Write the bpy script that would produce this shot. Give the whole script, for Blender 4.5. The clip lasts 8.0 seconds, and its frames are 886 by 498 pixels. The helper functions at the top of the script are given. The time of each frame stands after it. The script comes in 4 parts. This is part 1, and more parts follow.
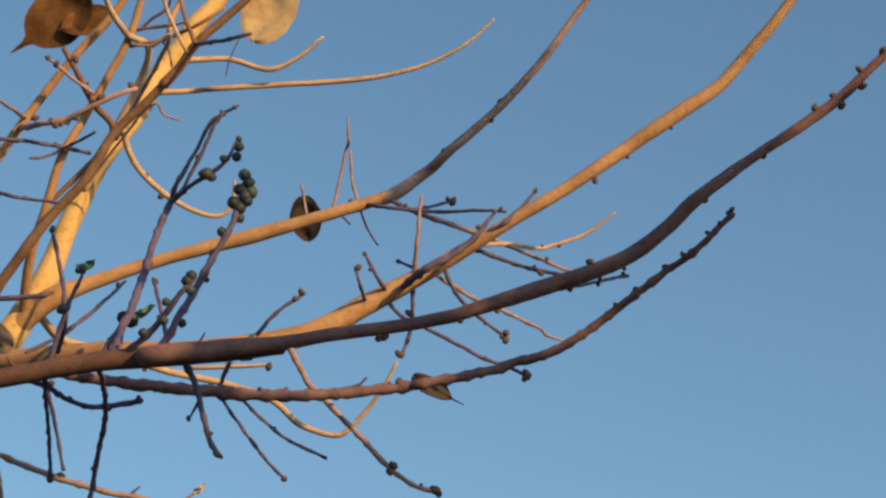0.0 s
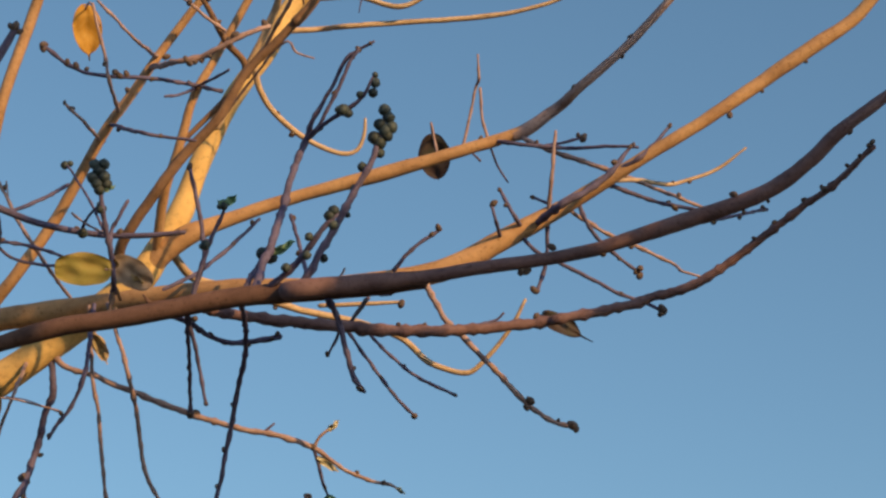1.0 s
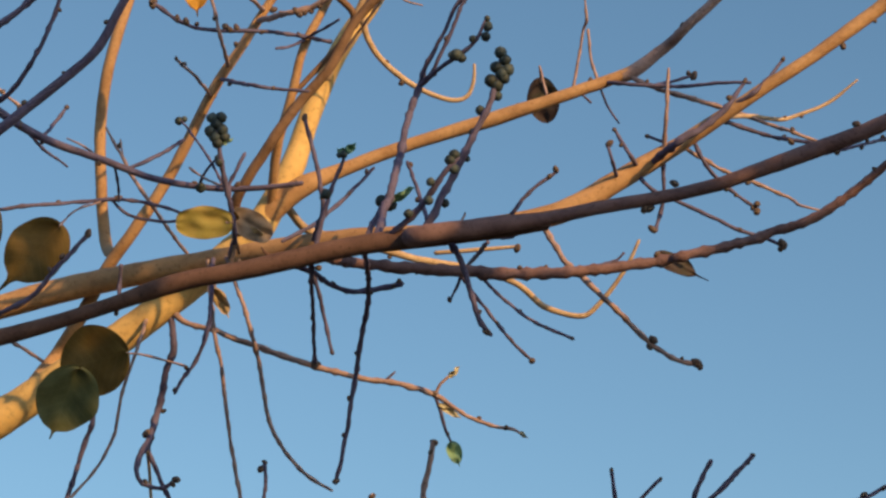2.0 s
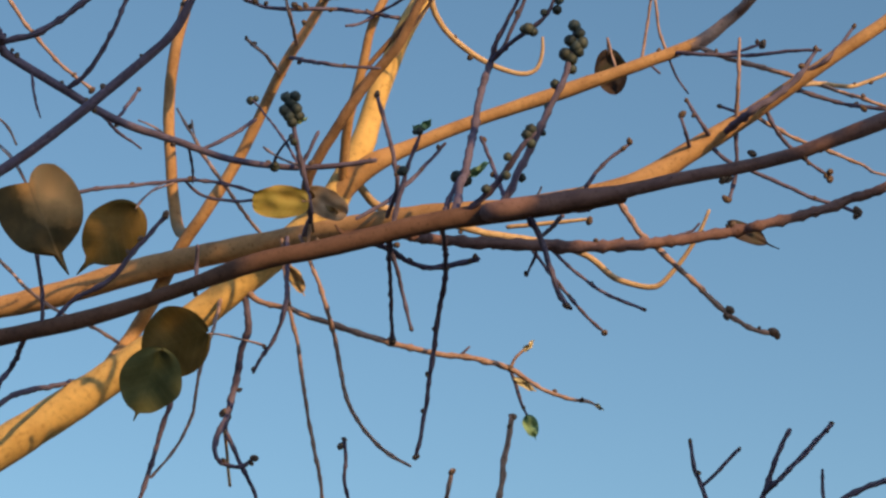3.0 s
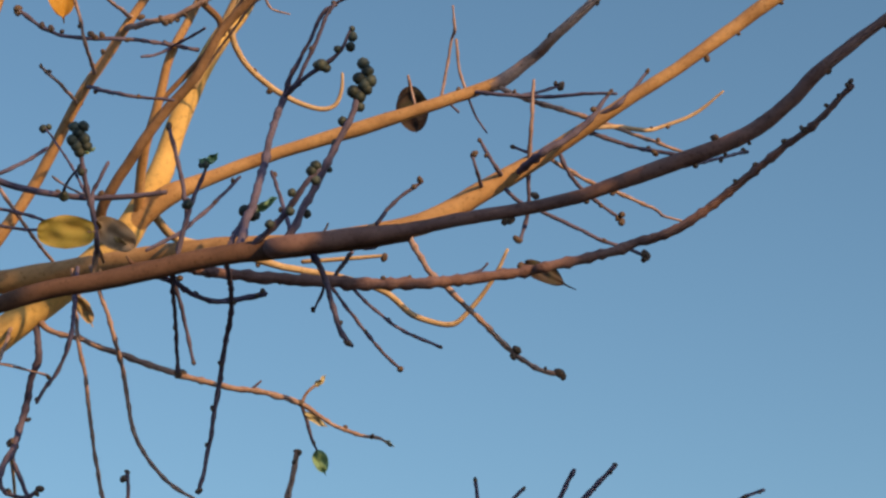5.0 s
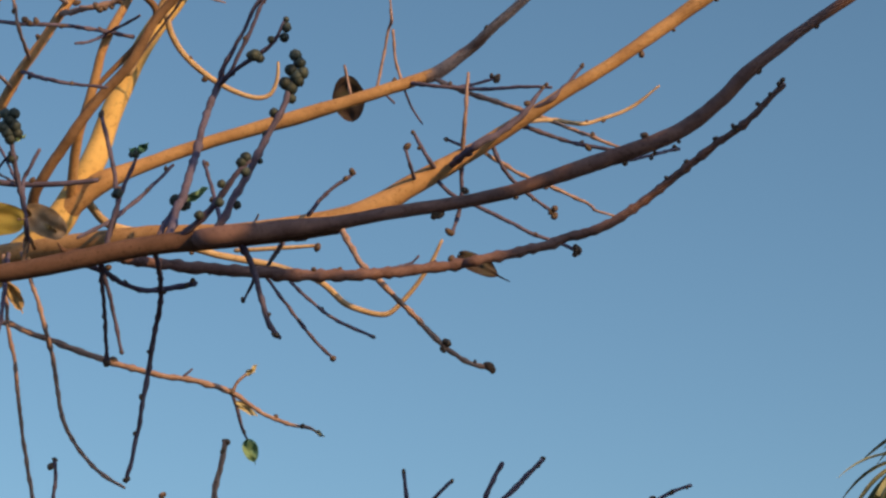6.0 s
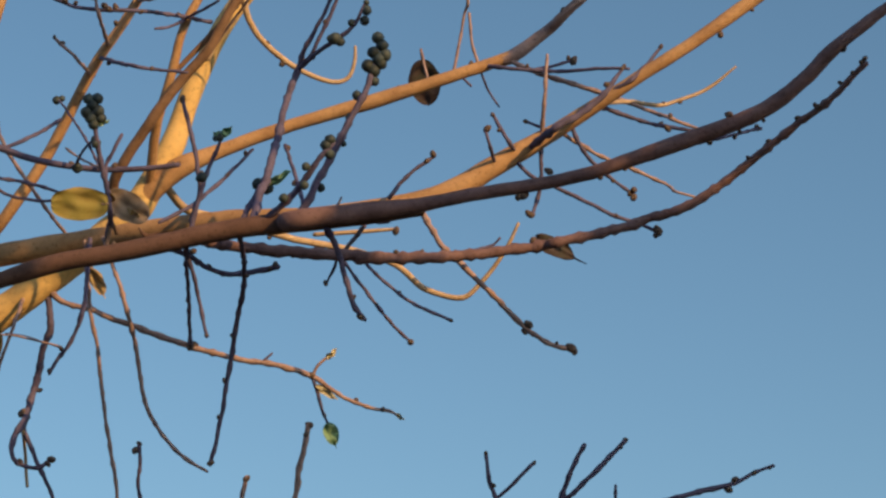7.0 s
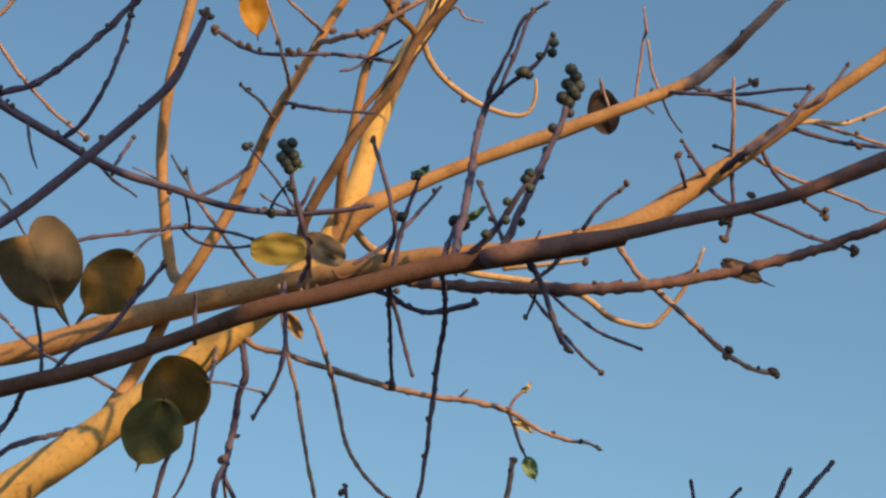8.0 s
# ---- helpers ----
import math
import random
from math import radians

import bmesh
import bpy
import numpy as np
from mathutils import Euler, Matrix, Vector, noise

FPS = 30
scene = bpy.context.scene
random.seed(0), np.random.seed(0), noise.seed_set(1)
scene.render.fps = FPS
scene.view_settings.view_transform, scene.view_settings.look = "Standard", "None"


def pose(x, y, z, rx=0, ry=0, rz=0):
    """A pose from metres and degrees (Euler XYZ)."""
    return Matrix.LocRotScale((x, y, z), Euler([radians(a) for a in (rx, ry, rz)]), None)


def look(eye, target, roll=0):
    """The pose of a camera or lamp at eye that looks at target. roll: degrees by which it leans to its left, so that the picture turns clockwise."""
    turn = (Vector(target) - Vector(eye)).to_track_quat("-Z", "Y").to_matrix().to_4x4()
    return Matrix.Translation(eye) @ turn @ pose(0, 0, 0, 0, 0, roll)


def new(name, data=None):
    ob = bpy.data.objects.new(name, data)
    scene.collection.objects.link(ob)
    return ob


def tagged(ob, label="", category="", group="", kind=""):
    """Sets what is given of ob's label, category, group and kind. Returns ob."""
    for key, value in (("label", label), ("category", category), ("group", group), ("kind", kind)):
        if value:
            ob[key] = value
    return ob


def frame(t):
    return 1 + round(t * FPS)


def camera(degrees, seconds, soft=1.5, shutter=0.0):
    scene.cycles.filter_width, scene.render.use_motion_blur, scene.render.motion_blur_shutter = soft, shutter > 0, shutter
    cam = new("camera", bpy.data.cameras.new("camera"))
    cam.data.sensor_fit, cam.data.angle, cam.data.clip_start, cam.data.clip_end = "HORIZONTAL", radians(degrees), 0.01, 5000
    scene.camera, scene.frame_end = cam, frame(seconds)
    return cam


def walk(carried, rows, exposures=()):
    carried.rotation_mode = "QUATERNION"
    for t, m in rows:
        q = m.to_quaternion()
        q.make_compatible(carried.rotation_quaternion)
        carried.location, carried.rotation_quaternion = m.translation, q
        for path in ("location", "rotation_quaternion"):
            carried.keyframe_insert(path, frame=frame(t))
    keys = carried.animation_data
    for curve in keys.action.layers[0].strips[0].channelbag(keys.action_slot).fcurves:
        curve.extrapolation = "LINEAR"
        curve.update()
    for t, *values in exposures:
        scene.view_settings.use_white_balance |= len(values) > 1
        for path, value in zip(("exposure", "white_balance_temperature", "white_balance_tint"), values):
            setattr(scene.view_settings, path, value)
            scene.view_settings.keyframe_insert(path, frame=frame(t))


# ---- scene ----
cam = camera(21.57, 8.0, soft=2.5)
walk(cam, [
    (0, look((0.1532, -0.0204, 1.6351), (0.3463, 2.2510, 2.6615), 2.00)),
    (0.2, look((0.1443, -0.0209, 1.6335), (0.3329, 2.2509, 2.6598), 2.29)),
    (0.5, look((0.1195, -0.0196, 1.6469), (0.2950, 2.2620, 2.6536), 2.07)),
    (0.8, look((0.0997, -0.0126, 1.6307), (0.2367, 2.2794, 2.6196), 2.33)),
    (1, look((0.0844, -0.0056, 1.6161), (0.2047, 2.2923, 2.5933), 2.45)),
    (1.2, look((0.0586, 0.0074, 1.6019), (0.1451, 2.3164, 2.5563), 2.10)),
    (1.5, look((0.0372, 0.0104, 1.5948), (0.0905, 2.3146, 2.5633), 1.20)),
    (1.7, look((0.0339, 0.0067, 1.6018), (0.0905, 2.3166, 2.5562), 1.36)),
    (2.8, look((0.0001, 0.0048, 1.5935), (0.0123, 2.3325, 2.5056), 0.20)),
    (3, look((-0.0120, 0.0029, 1.6041), (-0.0004, 2.3337, 2.5083), 0.36)),
    (3.3, look((-0.0053, 0.0010, 1.6013), (0.0031, 2.3261, 2.5200), 0.16)),
    (3.5, look((-0.0000, -0.0000, 1.6000), (-0.0000, 2.3217, 2.5273), -0.00)),
    (4, look((0.0029, -0.0010, 1.6119), (0.0020, 2.3214, 2.5373), -0.23)),
    (4.5, look((0.0220, -0.0043, 1.6276), (0.1089, 2.3133, 2.5611), -0.20)),
    (4.7, look((0.0401, -0.0045, 1.6220), (0.1388, 2.3122, 2.5565), -0.02)),
    (5, look((0.0712, -0.0048, 1.6123), (0.2254, 2.3094, 2.5454), 0.39)),
    (5.2, look((0.0829, -0.0079, 1.6303), (0.2574, 2.3081, 2.5554), 0.77)),
    (6.3, look((0.1012, -0.0160, 1.6265), (0.3049, 2.3041, 2.5352), 0.77)),
    (6.5, look((0.1027, -0.0115, 1.6178), (0.3013, 2.3008, 2.5473), 0.88)),
    (6.8, look((0.0786, -0.0104, 1.6176), (0.2475, 2.3121, 2.5273), 0.92)),
    (7, look((0.0577, -0.0098, 1.6179), (0.2127, 2.3173, 2.5183), 0.79)),
    (7.5, look((-0.0094, -0.0050, 1.6127), (0.0641, 2.3276, 2.5092), -0.46)),
    (8, look((-0.0390, -0.0012, 1.6232), (0.0016, 2.3189, 2.5536), -0.71)),
], exposures=[(0, -0.03, 6400, -4), (0.8, -0.1, 6400, -4), (1.5, -0.04, 6400, -4), (3.5, -0.06, 6450, -4), (5, -0.1, 6450, -4), (6.4, -0.19, 6450, -4), (7, -0.19, 6450, -4), (7.5, -0.14, 6480, -4), (8, -0.05, 6500, -4)])

# ---- light: a low warm evening sun from behind and to the right, clear sky ----
SUN = Vector((0.5558, -0.7649, 0.3256)).normalized()  # towards the sun
world = bpy.data.worlds.new("sky")
scene.world = world
world.use_nodes = True
wn = world.node_tree.nodes
sky = wn.new("ShaderNodeTexSky")
sky.sky_type = "NISHITA"
sky.sun_disc = False
sky.sun_elevation = math.asin(SUN.z)
sky.sun_rotation = math.atan2(SUN.x, SUN.y)
sky.air_density, sky.dust_density, sky.ozone_density = 1.0, 1.6, 2.5
wn["Background"].inputs["Strength"].default_value = 0.155
world.node_tree.links.new(sky.outputs[0], wn["Background"].inputs["Color"])
sun = new("sun", bpy.data.lights.new("sun", "SUN"))
sun.data.energy, sun.data.angle, sun.data.color = 5.4, radians(0.53), (1.0, 0.55, 0.20)
sun.matrix_world = look(SUN * 30, (0, 0, 0))


# ---- materials ----
def material(name, rough=0.8):
    m = bpy.data.materials.new(name)
    m.use_nodes = True
    m.node_tree.nodes["Principled BSDF"].inputs["Roughness"].default_value = rough
    return m, m.node_tree.nodes, m.node_tree.links


def ramp(nodes, stops):
    r = nodes.new("ShaderNodeValToRGB")
    while len(r.color_ramp.elements) < len(stops):
        r.color_ramp.elements.new(0.5)
    for e, (p, c) in zip(r.color_ramp.elements, stops):
        e.position, e.color = p, (*c, 1)
    return r


def noise_tex(nodes, links, coord, scale, detail=4.0, rough=0.6):
    n = nodes.new("ShaderNodeTexNoise")
    n.inputs["Scale"].default_value = scale
    n.inputs["Detail"].default_value = detail
    n.inputs["Roughness"].default_value = rough
    links.new(coord, n.inputs["Vector"])
    return n


def bark(name, light, mid, dark, blotch, grain, bump, rough=0.82, dots=0.55):
    m, n, l = material(name, rough)
    bsdf = n["Principled BSDF"]
    bsdf.inputs["Specular IOR Level"].default_value = 0.3
    co = n.new("ShaderNodeTexCoord").outputs["Object"]
    a = noise_tex(n, l, co, blotch, 5)
    b = noise_tex(n, l, co, grain, 6, 0.7)
    ra = ramp(n, [(0.30, dark), (0.48, mid), (0.68, light)])
    l.new(a.outputs["Fac"], ra.inputs[0])
    rb = ramp(n, [(0.28, (0.45, 0.42, 0.38)), (0.46, (0.92, 0.92, 0.92)), (0.75, (1.08, 1.06, 1.02))])
    l.new(b.outputs["Fac"], rb.inputs[0])
    mx = n.new("ShaderNodeMix")
    mx.data_type, mx.blend_type = "RGBA", "MULTIPLY"
    mx.inputs[0].default_value = 0.8
    l.new(ra.outputs[0], mx.inputs[6])
    l.new(rb.outputs[0], mx.inputs[7])
    # small dark leaf scars and corky dots
    v = n.new("ShaderNodeTexVoronoi")
    v.inputs["Scale"].default_value = grain * 0.55
    v.inputs["Randomness"].default_value = 1.0
    l.new(co, v.inputs["Vector"])
    rv = ramp(n, [(0.10, (0.35, 0.30, 0.26)), (0.2, (1, 1, 1))])
    l.new(v.outputs["Distance"], rv.inputs[0])
    mv = n.new("ShaderNodeMix")
    mv.data_type, mv.blend_type = "RGBA", "MULTIPLY"
    mv.inputs[0].default_value = dots
    l.new(mx.outputs[2], mv.inputs[6])
    l.new(rv.outputs[0], mv.inputs[7])
    l.new(mv.outputs[2], bsdf.inputs["Base Color"])
    bp = n.new("ShaderNodeBump")
    bp.inputs["Strength"].default_value = bump
    bp.inputs["Distance"].default_value = 0.0015
    l.new(b.outputs["Fac"], bp.inputs["Height"])
    l.new(bp.outputs[0], bsdf.inputs["Normal"])
    return m


PALE = bark("pale_smooth_bark", (0.68, 0.465, 0.205), (0.62, 0.42, 0.185), (0.52, 0.34, 0.145), 18, 140, 0.15, dots=0.12)
LIMB = bark("tan_limb_bark", (0.47, 0.29, 0.165), (0.40, 0.238, 0.135), (0.30, 0.172, 0.098), 26, 170, 0.35, dots=0.35)
RUSSET = bark("brown_limb_bark", (0.27, 0.16, 0.107), (0.215, 0.127, 0.086), (0.15, 0.088, 0.061), 30, 190, 0.4, dots=0.4)
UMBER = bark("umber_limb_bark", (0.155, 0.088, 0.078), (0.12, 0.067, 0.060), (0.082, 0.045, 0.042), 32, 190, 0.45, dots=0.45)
STRAW = bark("pale_twig_bark", (0.55, 0.40, 0.28), (0.47, 0.335, 0.235), (0.36, 0.25, 0.17), 40, 200, 0.35, dots=0.3)
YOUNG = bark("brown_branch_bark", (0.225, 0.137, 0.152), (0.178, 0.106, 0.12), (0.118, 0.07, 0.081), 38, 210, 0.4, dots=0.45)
TWIG = bark("pinkish_twig_bark", (0.42, 0.295, 0.30), (0.335, 0.23, 0.237), (0.225, 0.15, 0.157), 50, 250, 0.5)
# the blue-violet of skylit shade is put into this bark's colour
SHOOT = bark("shade_tinted_shoot_bark", (0.145, 0.122, 0.225), (0.11, 0.092, 0.172), (0.073, 0.06, 0.115), 50, 240, 0.5)
BUD = bark("bud_scales", (0.17, 0.12, 0.11), (0.12, 0.085, 0.08), (0.075, 0.055, 0.05), 120, 500, 0.5, 0.7)


def fig_skin():
    m, n, l = material("fig_skin", 0.65)
    co = n.new("ShaderNodeTexCoord").outputs["Object"]
    a = noise_tex(n, l, co, 130, 4)
    r = ramp(n, [(0.35, (0.026, 0.038, 0.046)), (0.6, (0.042, 0.058, 0.066)), (0.75, (0.072, 0.09, 0.095))])
    l.new(a.outputs["Fac"], r.inputs[0])
    info = n.new("ShaderNodeObjectInfo")
    hv = n.new("ShaderNodeHueSaturation")
    mp = n.new("ShaderNodeMapRange")
    mp.inputs[3].default_value, mp.inputs[4].default_value = 0.6, 1.35
    l.new(info.outputs["Random"], mp.inputs[0])
    l.new(mp.outputs[0], hv.inputs["Value"])
    l.new(r.outputs[0], hv.inputs["Color"])
    l.new(hv.outputs[0], n["Principled BSDF"].inputs["Base Color"])
    return m


FIG = fig_skin()


def leaf_skin(name, a, b, c, vein, thin=0.35, rib=0.16, sunlit=None, ribs=True):
    """Leaf blade: blotches from a to c, paler veins along the uv's midrib and side ribs, some light through it;
    an optional colour paints a sunlit patch around one basal lobe; ribs: whether its side ribs show."""
    m, n, l = material(name, 0.65)
    bsdf = n["Principled BSDF"]
    bsdf.inputs["Specular IOR Level"].default_value = 0.15
    tc = n.new("ShaderNodeTexCoord")
    ns = noise_tex(n, l, tc.outputs["Object"], 28, 6, 0.65)
    r = ramp(n, [(0.32, a), (0.5, b), (0.68, c)])
    l.new(ns.outputs["Fac"], r.inputs[0])
    uv = n.new("ShaderNodeSeparateXYZ")
    l.new(tc.outputs["UV"], uv.inputs[0])
    ab = n.new("ShaderNodeMath")
    ab.operation = "ABSOLUTE"
    l.new(uv.outputs[0], ab.inputs[0])
    mul = n.new("ShaderNodeMath")
    mul.operation = "MULTIPLY_ADD"
    l.new(ab.outputs[0], mul.inputs[0])
    mul.inputs[1].default_value = -0.55
    l.new(uv.outputs[1], mul.inputs[2])
    sn = n.new("ShaderNodeMath")
    sn.operation = "PINGPONG"
    l.new(mul.outputs[0], sn.inputs[0])
    sn.inputs[1].default_value = 0.06
    mn = n.new("ShaderNodeMath")
    mn.operation = "MINIMUM"
    l.new(ab.outputs[0], mn.inputs[0])
    l.new(sn.outputs[0], mn.inputs[1])
    if not ribs:
        mn = ab
    rv = ramp(n, [(0.006, (1, 1, 1)), (0.02, (0, 0, 0))])
    l.new(mn.outputs[0], rv.inputs[0])
    mx = n.new("ShaderNodeMix")
    mx.data_type = "RGBA"
    sc = n.new("ShaderNodeMath")
    sc.operation = "MULTIPLY"
    l.new(rv.outputs[0], sc.inputs[0])
    sc.inputs[1].default_value = rib
    l.new(sc.outputs[0], mx.inputs[0])
    blade = r.outputs[0]
    if sunlit:
        # sunlight on one lobe, mixed into the blade's colour
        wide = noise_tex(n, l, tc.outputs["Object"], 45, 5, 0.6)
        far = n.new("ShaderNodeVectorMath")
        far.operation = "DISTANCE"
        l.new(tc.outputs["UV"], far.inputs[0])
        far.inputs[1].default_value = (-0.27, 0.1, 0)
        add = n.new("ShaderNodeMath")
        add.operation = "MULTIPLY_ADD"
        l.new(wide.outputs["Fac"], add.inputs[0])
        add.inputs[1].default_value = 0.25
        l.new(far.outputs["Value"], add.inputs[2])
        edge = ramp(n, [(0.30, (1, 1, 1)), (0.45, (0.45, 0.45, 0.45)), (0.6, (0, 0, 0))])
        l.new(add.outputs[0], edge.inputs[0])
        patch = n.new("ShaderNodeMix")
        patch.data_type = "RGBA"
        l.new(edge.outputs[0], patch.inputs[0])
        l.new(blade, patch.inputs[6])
        patch.inputs[7].default_value = (*sunlit, 1)
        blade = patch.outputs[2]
    l.new(blade, mx.inputs[6])
    mx.inputs[7].default_value = (*vein, 1)
    l.new(mx.outputs[2], bsdf.inputs["Base Color"])
    bp = n.new("ShaderNodeBump")
    bp.inputs["Strength"].default_value = 0.4
    bp.inputs["Distance"].default_value = 0.002
    l.new(ns.outputs["Fac"], bp.inputs["Height"])
    l.new(bp.outputs[0], bsdf.inputs["Normal"])
    tr = n.new("ShaderNodeBsdfTranslucent")
    l.new(mx.outputs[2], tr.inputs["Color"])
    sh = n.new("ShaderNodeMixShader")
    sh.inputs[0].default_value = thin
    l.new(bsdf.outputs[0], sh.inputs[1])
    l.new(tr.outputs[0], sh.inputs[2])
    l.new(sh.outputs[0], n["Material Output"].inputs["Surface"])
    return m


GREEN = leaf_skin("dull_green_leaf", (0.09, 0.066, 0.022), (0.128, 0.086, 0.029), (0.18, 0.113, 0.04), (0.2, 0.145, 0.066), 0.3)
DEEP = leaf_skin("deep_green_leaf", (0.082, 0.09, 0.046), (0.115, 0.12, 0.062), (0.165, 0.157, 0.083), (0.17, 0.17, 0.1), 0.3)
FRESH = leaf_skin("fresh_green_leaf", (0.24, 0.40, 0.25), (0.32, 0.48, 0.31), (0.45, 0.58, 0.42), (0.5, 0.6, 0.46), 0.4)
YELLOW = leaf_skin("yellowing_leaf", (0.36, 0.32, 0.10), (0.42, 0.34, 0.12), (0.46, 0.33, 0.13), (0.45, 0.37, 0.18), 0.3)
OCHRE = leaf_skin("ochre_leaf", (0.42, 0.22, 0.04), (0.55, 0.30, 0.06), (0.6, 0.36, 0.1), (0.6, 0.42, 0.18))
TAN = leaf_skin("dry_tan_leaf", (0.38, 0.26, 0.14), (0.58, 0.44, 0.27), (0.68, 0.54, 0.36), (0.66, 0.55, 0.38))
BROWN = leaf_skin("dry_brown_leaf", (0.07, 0.035, 0.016), (0.15, 0.072, 0.032), (0.25, 0.125, 0.058), (0.25, 0.15, 0.075))
CREAM = leaf_skin("pale_bud_leaf", (0.50, 0.46, 0.34), (0.62, 0.56, 0.42), (0.72, 0.65, 0.52), (0.7, 0.65, 0.5), 0.4)
OLIVE = leaf_skin("olive_leaf_sunlit_lobe", (0.05, 0.043, 0.028), (0.074, 0.057, 0.034), (0.11, 0.08, 0.045), (0.2, 0.15, 0.1), 0.3, rib=0.4, sunlit=(0.74, 0.46, 0.25), ribs=False)
DUSK = leaf_skin("dry_purple_brown_leaf", (0.045, 0.055, 0.038), (0.062, 0.046, 0.048), (0.085, 0.056, 0.056), (0.1, 0.075, 0.068), 0.15)
GREY = leaf_skin("dry_grey_leaf", (0.32, 0.24, 0.20), (0.40, 0.30, 0.25), (0.48, 0.37, 0.30), (0.45, 0.36, 0.3))


def plain(name, a, b, scale, rough):
    m, n, l = material(name, rough)
    ns = noise_tex(n, l, n.new("ShaderNodeTexCoord").outputs["Object"], scale, 8, 0.65)
    r = ramp(n, [(0.35, a), (0.65, b)])
    l.new(ns.outputs["Fac"], r.inputs[0])
    l.new(r.outputs[0], n["Principled BSDF"].inputs["Base Color"])
    return m


EARTH = plain("dry_grass_and_earth", (0.055, 0.06, 0.035), (0.10, 0.09, 0.06), 3, 0.95)
FROND = plain("palm_leaflet", (0.25, 0.26, 0.16), (0.42, 0.42, 0.28), 9, 0.6)
PLASTER = plain("grey_plaster", (0.20, 0.19, 0.17), (0.29, 0.275, 0.25), 4, 0.9)
CANOPY = plain("canopy_leaf", (0.035, 0.065, 0.018), (0.07, 0.11, 0.03), 6, 0.55)

# ---- ground ----
bm = bmesh.new()
bmesh.ops.create_circle(bm, cap_ends=True, radius=3000, segments=64)
me = bpy.data.meshes.new("ground")
bm.to_mesh(me)
me.materials.append(EARTH)
tagged(new("ground", me), "dull green-brown grass and earth under the tree", "ground", kind="structure")

# ---- an unseen plastered wall, added behind the viewer to cut low sky light ----
bm = bmesh.new()
bmesh.ops.create_cube(bm, size=1.0, matrix=Matrix.Translation((0, -5.1, 1.25)) @ Matrix.Diagonal((26, 0.24, 2.5, 1)))
bmesh.ops.create_cube(bm, size=1.0, matrix=Matrix.Translation((0, -5.1, 2.55)) @ Matrix.Diagonal((26.1, 0.34, 0.1, 1)))
me = bpy.data.meshes.new("wall_south")
bm.to_mesh(me)
bm.free()
me.materials.append(PLASTER)
tagged(new("wall_south", me), "added unseen wall of weathered grey plaster with a flat coping", "wall", kind="structure")

# ---- the fig tree ----
BASE = Vector((-1.25, 2.75, 0.0))
tree = tagged(new("fig_tree"), "nearly leafless fig tree with pale smooth bark and dark figs", "tree")
tree.location = BASE
rng = random.Random(7)
stems = {}


def link_part(name, bm, mat, parent, label=""):
    me = bpy.data.meshes.new(name)
    bm.to_mesh(me)
    bm.free()
    for p in me.polygons:
        p.use_smooth = True
    me.materials.append(mat)
    ob = new(name, me)
    ob.parent = parent
    if label:
        ob["label"] = label
    return ob


def spline(points, step):
    """Catmull-Rom through (place, radius) points, sampled about every step metres."""
    q = [(2 * points[0][0] - points[1][0], points[0][1]), *points, (2 * points[-1][0] - points[-2][0], points[-1][1])]
    out = []
    for i in range(1, len(q) - 2):
        (a, ra), (b, rb), (c, rc), (d, rd) = q[i - 1 : i + 3]
        n = max(2, min(40, int((c - b).length / step)))
        for k in range(n):
            u = k / n
            p = 0.5 * (2 * b + (c - a) * u + (2 * a - 5 * b + 4 * c - d) * u * u + (3 * b - a - 3 * c + d) * u ** 3)
            out.append((p, rb + (rc - rb) * u * u * (3 - 2 * u)))
    out.append(points[-1])
    return out


LOOKS = {"pale_smooth_bark": "pale smooth cream bark", "tan_limb_bark": "smooth tan bark with dark scars", "brown_branch_bark": "dark brown bark with raised scars", "brown_limb_bark": "russet brown bark", "umber_limb_bark": "umber brown bark with scars", "pale_twig_bark": "pale straw-coloured bark",
         "pinkish_twig_bark": "thin pinkish brown bark", "shade_tinted_shoot_bark": "knobbly bark with violet shade tint in its colour"}


